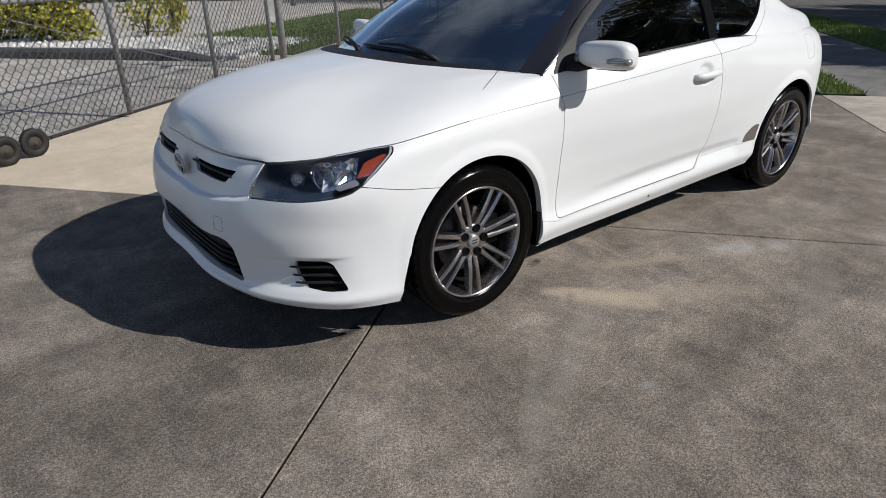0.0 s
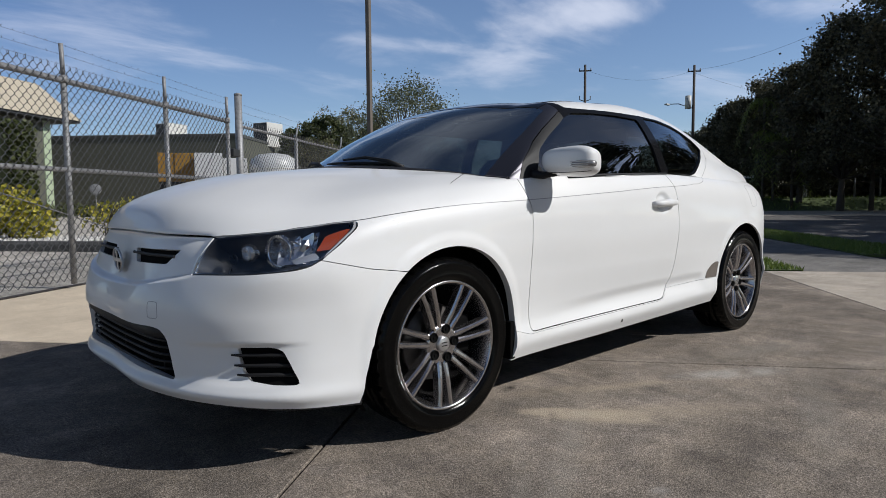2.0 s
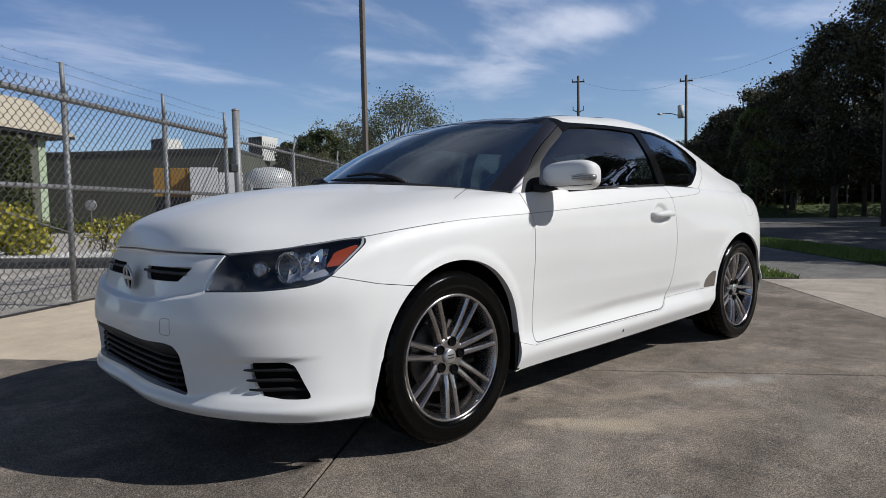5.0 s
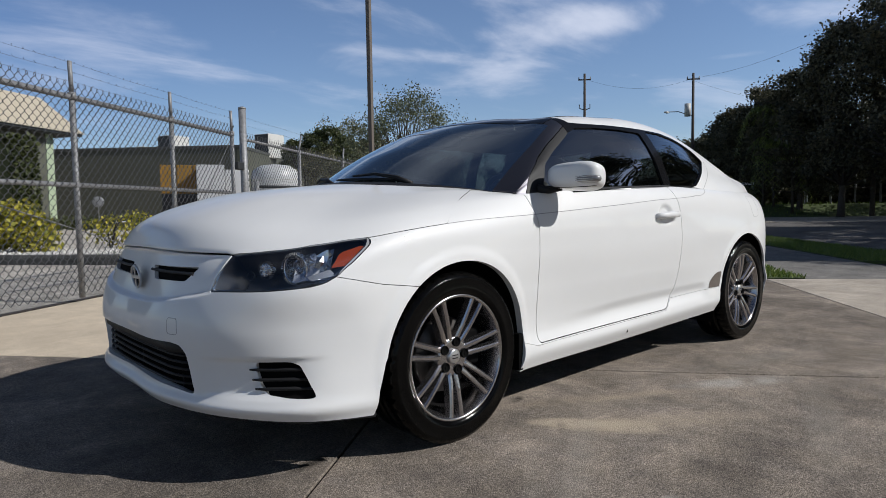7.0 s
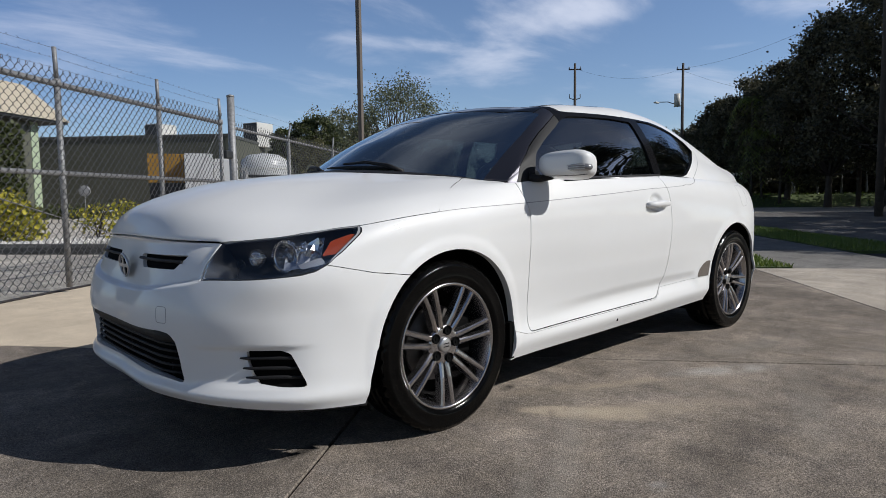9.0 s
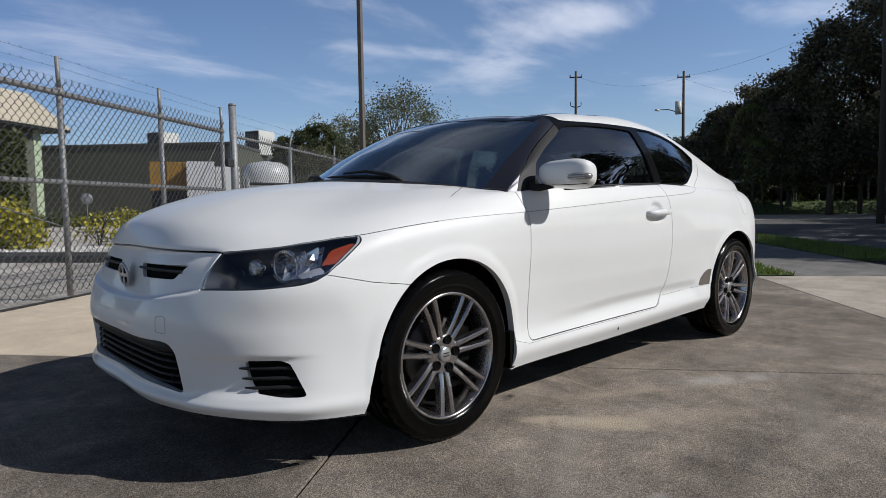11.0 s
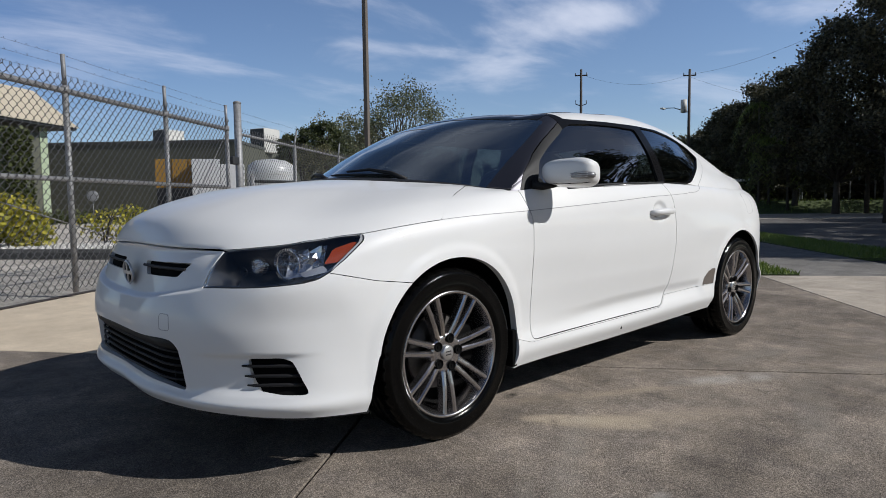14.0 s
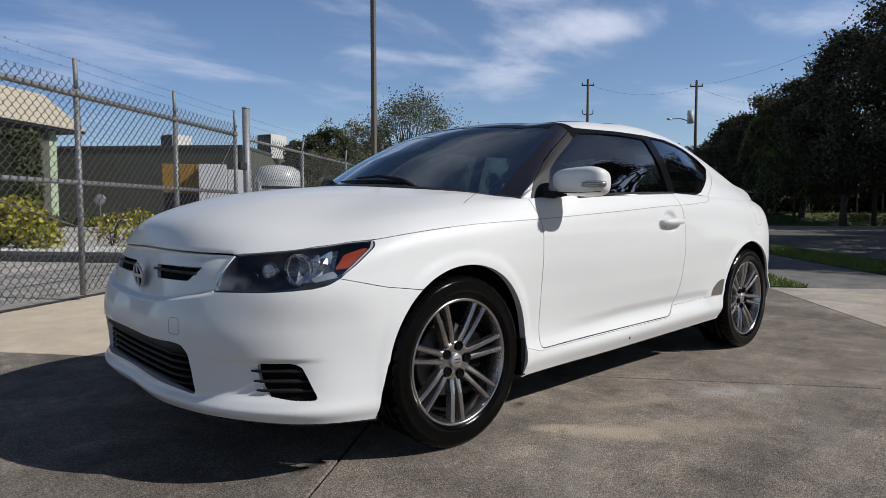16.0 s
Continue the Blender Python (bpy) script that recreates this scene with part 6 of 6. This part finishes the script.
# ---- poles and wires ----
def utility_pole(at, h, seed, lamp):
    p = thing("utility_pole", "dark wooden utility pole with a crossarm and transformer", "utility pole", at, 0, "utility poles")
    part("shaft", tubed([(0, 0, -0.2), (0, 0, h)], [0.15, 0.09], 10), POLEWOOD, p, "", True)
    arm = part("crossarm", boxed(-0.5, 0.5, -0.035, 0.035, h - 0.53, h - 0.43, 0.01), POLEWOOD, p)
    arm.rotation_euler = (0, 0, radians(-50))
    for q in (-0.45, 0.0, 0.45):
        part("insulator", tubed([(q * 0.64, -q * 0.77, h - 0.43), (q * 0.64, -q * 0.77, h - 0.25)], [0.05, 0.03], 8), GALV, p)
    if lamp:
        part("transformer", tubed([(-0.3, 0.3, h - 3.4), (-0.3, 0.3, h - 2.4)], 0.24, 12), HVAC, p, "grey transformer can", True)
        part("lamp_arm", tubed([(0, 0, h - 3.4), (-0.7, 0.9, h - 3.0), (-1.2, 1.5, h - 3.0)], 0.035, 6), GALV, p)
        part("lamp_head", boxed(-1.6, -1.1, 1.4, 1.65, h - 3.1, h - 2.98, 0.03), HVAC, p)
    else:
        for s in (-0.3, 0.3):
            part("bracket", tubed([(0, 0, h - 2.9), (s, -s, h - 2.75), (s, -s, h - 2.45)], 0.035, 6), DARKTRIM, p, "", True)
    return p


pa, pb = bearing(34.8, 52), bearing(25.8, 54)
utility_pole(pa, 11.6, 1, False)
utility_pole(pb, 11.4, 2, True)


def wire(a, b, sag, name="overhead_wire"):
    a, b = Vector(a), Vector(b)
    pts = [a.lerp(b, t) - Vector((0, 0, sag * 4 * t * (1 - t))) for t in np.linspace(0, 1, 24)]
    o = part(name, tubed(pts, 0.007, 4), DARKTRIM, None)
    return tagged(o, "thin black overhead wire between poles", "wire", "overhead wires")


wire((pa[0], pa[1], 11.2), (pb[0], pb[1], 11.0), 0.8)
e = bearing(14, 40)
wire((pb[0], pb[1], 11.0), (e[0], e[1], 10.6), 0.5)
wire((pb[0], pb[1], 10.8), (bearing(16, 70)[0], bearing(16, 70)[1], 10.0), 0.5)

lp = bearing(54.12, 26)
lpole = thing("light_pole", "tall square concrete light pole", "light pole", lp, 20)
part("shaft", boxed(-0.09, 0.09, -0.09, 0.09, -0.1, 13.0, 0.02), POLECONC, lpole)

# ---- big green building ----
def wall_block(name, label, pts, h, material, trim=None, category="building"):
    b = thing(name, label, category)
    for a, c in zip(pts, pts[1:] + pts[:1]):
        a, c = Vector((*a, 0)), Vector((*c, 0))
        d = (c - a).normalized()
        n = Vector((d.y, -d.x, 0)) * 0.25
        bm = bmesh.new()
        vs = [bm.verts.new(p) for p in (a, c, c - n, a - n)]
        up = [bm.verts.new(p + Vector((0, 0, h))) for p in (a, c, c - n, a - n)]
        for k in range(4):
            bm.faces.new((vs[k], vs[(k + 1) % 4], up[(k + 1) % 4], up[k]))
        bm.faces.new(up)
        bmesh.ops.recalc_face_normals(bm, faces=bm.faces)
        part("wall", bm, material, b)
        if trim:
            bm = bmesh.new()
            e1, e2 = a + n * 0.3, c + n * 0.3
            vs = [bm.verts.new(p) for p in (e1, e2, c - n * 1.3, a - n * 1.3)]
            up = [bm.verts.new(v.co + Vector((0, 0, h + 0.12))) for v in vs]
            for v in vs:
                v.co.z = h - 0.1
            for k in range(4):
                bm.faces.new((vs[k], vs[(k + 1) % 4], up[(k + 1) % 4], up[k]))
            bm.faces.new(up)
            bmesh.ops.recalc_face_normals(bm, faces=bm.faces)
            part("coping", bm, trim, b)
    bm = bmesh.new()
    bm.faces.new([bm.verts.new((*p, h - 0.2)) for p in pts])
    part("roof", bm, HVAC, b)
    return b


q1, q2, q3 = bearing(80.5, 58)[:2], bearing(65.6, 50)[:2], bearing(56.5, 92)[:2]
q4 = (q1[0] + q3[0] - q2[0], q1[1] + q3[1] - q2[1])
wall_block("warehouse", "long low green-grey warehouse with a flat roof", [q2, q3, q4, q1], 5.9, WALLGREEN, COPING)


def hvac_unit(at, turn, w, d, h):
    t = thing("rooftop_unit", "pale metal rooftop air-conditioning unit", "air conditioner", at, turn, "units on the warehouse roof")
    part("casing", boxed(-w / 2, w / 2, -d / 2, d / 2, 0, h, 0.04), HVAC, t)
    # the dark grille covers this face to paint the unit's shaded side too
    part("intake", boxed(-w / 2 - 0.03, -w / 2 + 0.01, -d / 2 + 0.02, d / 2 - 0.02, 0.1, h - 0.06, 0.02), DARKTRIM, t, "dark intake grille that also paints the side's shade")
    return t


hx = bearing(70.9, 56)
hvac_unit((hx[0], hx[1], 5.65), 20, 1.9, 1.4, 1.55)
hx = bearing(63.1, 58)
hvac_unit((hx[0], hx[1], 5.65), 20, 2.0, 1.6, 2.1)
hx = bearing(73.2, 56.5)
hvac_unit((hx[0], hx[1], 5.65), 20, 0.8, 0.6, 0.7)

# ---- office with a metal mansard ----
ob1 = bearing(80.0, 46)
office = thing("office_building", "pale green office with a tan standing-seam mansard roof", "building", (ob1[0], ob1[1], 0), 128.5)
# local x runs along the front to the far left, local y away from the yard
part("wall", boxed(0, 26, 0.0, 12, 0, 6.0), WALLGREEN, office)
part("pilaster", boxed(-0.05, 0.55, -0.5, 0.1, 0, 6.0, 0.02), WALLPALE, office, "pale green pilaster")
part("pilaster", boxed(2.3, 2.7, -0.5, 0.1, 0, 4.9, 0.02), WALLPALE, office, "pale green pilaster")
part("lintel", boxed(0.0, 2.7, -0.48, 0.12, 4.2, 4.9, 0.02), WALLPALE, office, "pale green lintel")
part("entrance", boxed(0.6, 2.2, -0.1, 0.05, 0.0, 4.2), DARKGLASS, office, "dark glazed entrance")
part("soffit", boxed(-0.9, 27, -2.0, 12, 5.95, 6.2, 0.02), DARKTRIM, office)
bm = bmesh.new()
lowr = [bm.verts.new(p) for p in ((-1.0, -2.1, 6.1), (27, -2.1, 6.1), (27, 13, 6.1), (-1.0, 13, 6.1))]
upr = [bm.verts.new(p) for p in ((0.4, -0.1, 8.2), (27, -0.1, 8.2), (27, 11, 8.2), (0.4, 11, 8.2))]
for k in range(4):
    bm.faces.new((lowr[k], lowr[(k + 1) % 4], upr[(k + 1) % 4], upr[k]))
bm.faces.new(upr)
bmesh.ops.recalc_face_normals(bm, faces=bm.faces)
roofp = part("mansard", bm, MANSARD, office, "tan metal mansard roof")
for k in range(34):
    x = 0.6 + k * 0.55
    part("roof_seam", tubed([(x, -2.12, 6.12), (x, -0.12, 8.22)], 0.03, 4), MANSARD, roofp)

hx = bearing(82.6, 38)
hd = thing("tall_hedge", "tall clipped dark green hedge against the office", "hedge", (hx[0], hx[1], 0), 128.5)
rng = np.random.default_rng(81)
pts = []
for k in range(20000):
    f = rng.integers(3)
    x, z, y = rng.uniform(-1.0, 5), rng.uniform(0.2, 4.7), rng.uniform(-0.7, 0.7)
    if f == 0:
        y = -0.7 + rng.normal(0, 0.06)
    elif f == 1:
        x = -1.0 + rng.normal(0, 0.08)
    else:
        z = 4.7 + rng.normal(0, 0.06)
    pts.append((x, y, z))
v, f = leaves(pts, 0.22, rng)
finish("foliage", v, f, HEDGELEAF, hd)
part("core", boxed(-0.9, 5, -0.6, 0.6, 0, 4.6, 0.1), HEDGELEAF, hd)

gc = thing("groundcover", "low green plants along the warehouse wall", "plants", kind="stuff")
rng = np.random.default_rng(85)
pts = []
for k in range(6000):
    a = rng.uniform(66, 81)
    p = bearing(a, 43 + rng.uniform(-0.5, 0.5))
    pts.append((p[0], p[1], abs(rng.normal(0, 0.30)) + 0.15 * math.sin(a * 3) ** 2))
v, f = leaves(pts, 0.15, rng)
finish("foliage", v, f, HEDGELEAF, gc)
p = bearing(76.7, 40)
dish = thing("round_fan", "round pale grey disc on a thin post", "fan", p, 30)
part("post", tubed([(0, 0, 0), (0, 0, 1.5)], 0.025, 8), GALV, dish)
o = part("disc", lathe([(0.0005, -0.02), (0.28, -0.05), (0.31, -0.03), (0.30, 0.0), (0.0005, 0.03)], 24), GALV, dish, "", True)
o.matrix_basis = pose(0, 0, 1.6, 0, 0, -55)
p = bearing(75.0, 40)
st = thing("pipe_stand", "small white pipe stand on the lot", "stand", p, -15)
part("frame", tubed([(-0.35, 0, 0), (-0.35, 0, 0.45), (0.35, 0, 0.45), (0.35, 0, 0)], 0.045, 6), TRUCKWHITE, st)

barrier = thing("pipe_barrier", "low dark pipe barrier rail in the lot", "barrier")
p, q = bearing(64.3, 31), bearing(56.5, 33)
for s in (p, q):
    part("post", tubed([(s[0], s[1], 0), (s[0], s[1], 2.35)], 0.12, 12), GALV, barrier, "", True)
part("rail", tubed([(p[0], p[1], 2.1), (q[0], q[1], 2.1)], 0.07, 8), DARKTRIM, barrier, "", True)

# ---- vehicles in the lot ----
tx = bearing(67.1, 41)
trk = thing("box_truck", "white box truck parked by the warehouse", "truck", tx, -23)
part("box", boxed(-1.45, 0.1, -2.2, 2.2, 0.9, 3.7, 0.04), TRUCKWHITE, trk, "white cargo box")
part("rear_box", boxed(0.12, 1.5, -1.6, 2.4, 0.9, 3.45, 0.05), TRUCKWHITE, trk, "white second box")
part("lower_panel", boxed(-1.45, -0.3, -2.23, -2.15, 0.3, 1.2, 0.01), TAN, trk, "tan lower panel")
part("chassis", boxed(-1.3, 1.4, -2.0, 2.4, 0.5, 0.88, 0.02), DARKTRIM, trk)
for y in (-1.5, 1.6):
    for q in (-1.1, 1.1):
        bm = lathe([(0.2, -0.12), (0.42, -0.12), (0.45, 0), (0.42, 0.12), (0.2, 0.12)], 20, close=True)
        o = part("wheel", bm, RUBBER, trk)
        o.matrix_basis = pose(q, y, 0.43, 0, 0, 90)
cx = bearing(70.2, 43)
cont = thing("roll_off_container", "yellow steel container with a dark open lower side", "container", cx, -20)
part("body", boxed(-1.35, 1.6, -1.5, 1.5, 2.1, 3.85, 0.04), YELLOWBOX, cont)
part("dark_side", boxed(-1.3, 1.55, -1.45, 1.45, 0.2, 2.1, 0.04), DARKTRIM, cont)
for q in (-1.3, -0.35, 0.6, 1.55):
    part("rib", boxed(q - 0.05, q + 0.05, -1.57, -1.48, 2.1, 3.85, 0.01), YELLOWBOX, cont)
tk = bearing(62.7, 44)
tank = thing("storage_tank", "white upright cylindrical tank with a domed top", "tank", tk)
part("shell", tubed([(0, 0, 0), (0, 0, 3.2), (0, 0, 3.7), (0, 0, 4.0), (0, 0, 4.1)], [1.6, 1.6, 1.46, 1.0, 0.3], 32), TANKWHITE, tank, "", True)
for z in (1.0, 2.0, 3.0):
    part("band", tubed([(0, 0, z), (0, 0, z + 0.06)], 1.625, 32), HVAC, tank)
tk = bearing(60.3, 52)
suv = thing("white_van", "white van parked beside the warehouse", "van", tk, 38.5)
part("body", boxed(-2.4, 2.4, -0.95, 0.95, 0.35, 2.3, 0.2), TRUCKWHITE, suv, "", True)
part("window_band", boxed(-2.2, 1.6, -0.97, 0.97, 1.35, 1.95, 0.05), DARKGLASS, suv)
for x in (-1.5, 1.5):
    for y in (-0.9, 0.9):
        o = part("wheel", lathe([(0.15, -0.1), (0.33, -0.1), (0.35, 0), (0.33, 0.1), (0.15, 0.1)], 20, close=True), RUBBER, suv)
        o.location = (x, y, 0.34)

# ---- across the street: dark fence, sign, parked car ----
def across(az, u):
    """The place at the bearing az on the line u, on top of the bank."""
    x, y, _ = bearing(az, (u + 2.9) / math.cos(SITE - radians(az)))
    return (x, y, bank_height(u))


ff = thing("yard_fence", "dark chain-link yard fence under the oaks", "fence")
for k in range(9):
    p = across(17.3 - k * 1.6, 46)
    part("post", tubed([(p[0], p[1], p[2]), (p[0], p[1], p[2] + 2.25)], 0.07, 8), GALV, ff)
a, b = across(17.3, 46), across(4.5, 46)
for z in (2.2, 1.1):
    part("rail", tubed([(a[0], a[1], a[2] + z), (b[0], b[1], b[2] + z)], 0.035, 6), POLEWOOD, ff)
sg = thing("small_sign", "small white sign on a post by the far verge", "sign", across(17.45, 45), 110)
part("stake", tubed([(0, 0, 0), (0, 0, 1.0)], 0.035, 6), GALV, sg)
part("board", boxed(-0.12, 0.12, -0.02, 0.02, 0.85, 1.55, 0.01), SIGNWHITE, sg)

pk = thing("parked_suv", "white car parked behind a dark hedge", "car", across(22.0, 49), 33)
part("body", boxed(-2.1, 2.1, -0.9, 0.9, 0.35, 1.05, 0.12), WHITE, pk, "", True)
bm = boxed(-1.9, 0.9, -0.8, 0.8, 1.0, 1.72, 0.1)
for v in bm.verts:
    if v.co.z > 1.4:
        v.co.x = -0.5 + (v.co.x + 0.5) * 0.78
        v.co.y *= 0.86
part("cabin", bm, WHITE, pk, "", True)
part("windscreen", boxed(-1.93, -1.70, -0.70, 0.70, 1.10, 1.50, 0.02), DARKGLASS, pk)
for q in (-1, 1):
    part("side_window", boxed(-1.55, 0.55, q * 0.78 - 0.03, q * 0.78 + 0.03, 1.10, 1.48, 0.02), DARKGLASS, pk)
for x in (-1.35, 1.35):
    for y in (-0.82, 0.82):
        o = part("wheel", lathe([(0.15, -0.1), (0.33, -0.1), (0.35, 0), (0.33, 0.1), (0.15, 0.1)], 20, close=True), RUBBER, pk)
        o.location = (x, y, 0.35)

hedge_pts = []
rng = np.random.default_rng(91)
hw = thing("dark_thicket", "dark understorey thicket beneath the oaks", "shrubbery", kind="stuff")
while len(hedge_pts) < 30000:
    az = rng.uniform(-8, 25)
    p = across(az, rng.uniform(47, 53))
    z = abs(rng.normal(0, 1.5))
    if 20.3 < az < 24:
        p = across(az, rng.uniform(45.5, 46.3))
        z = rng.uniform(0, 1.2)
    hedge_pts.append((p[0], p[1], p[2] + z))
v, f = leaves(hedge_pts, 0.34, rng)
finish("foliage", v, f, OAKLEAF, hw)
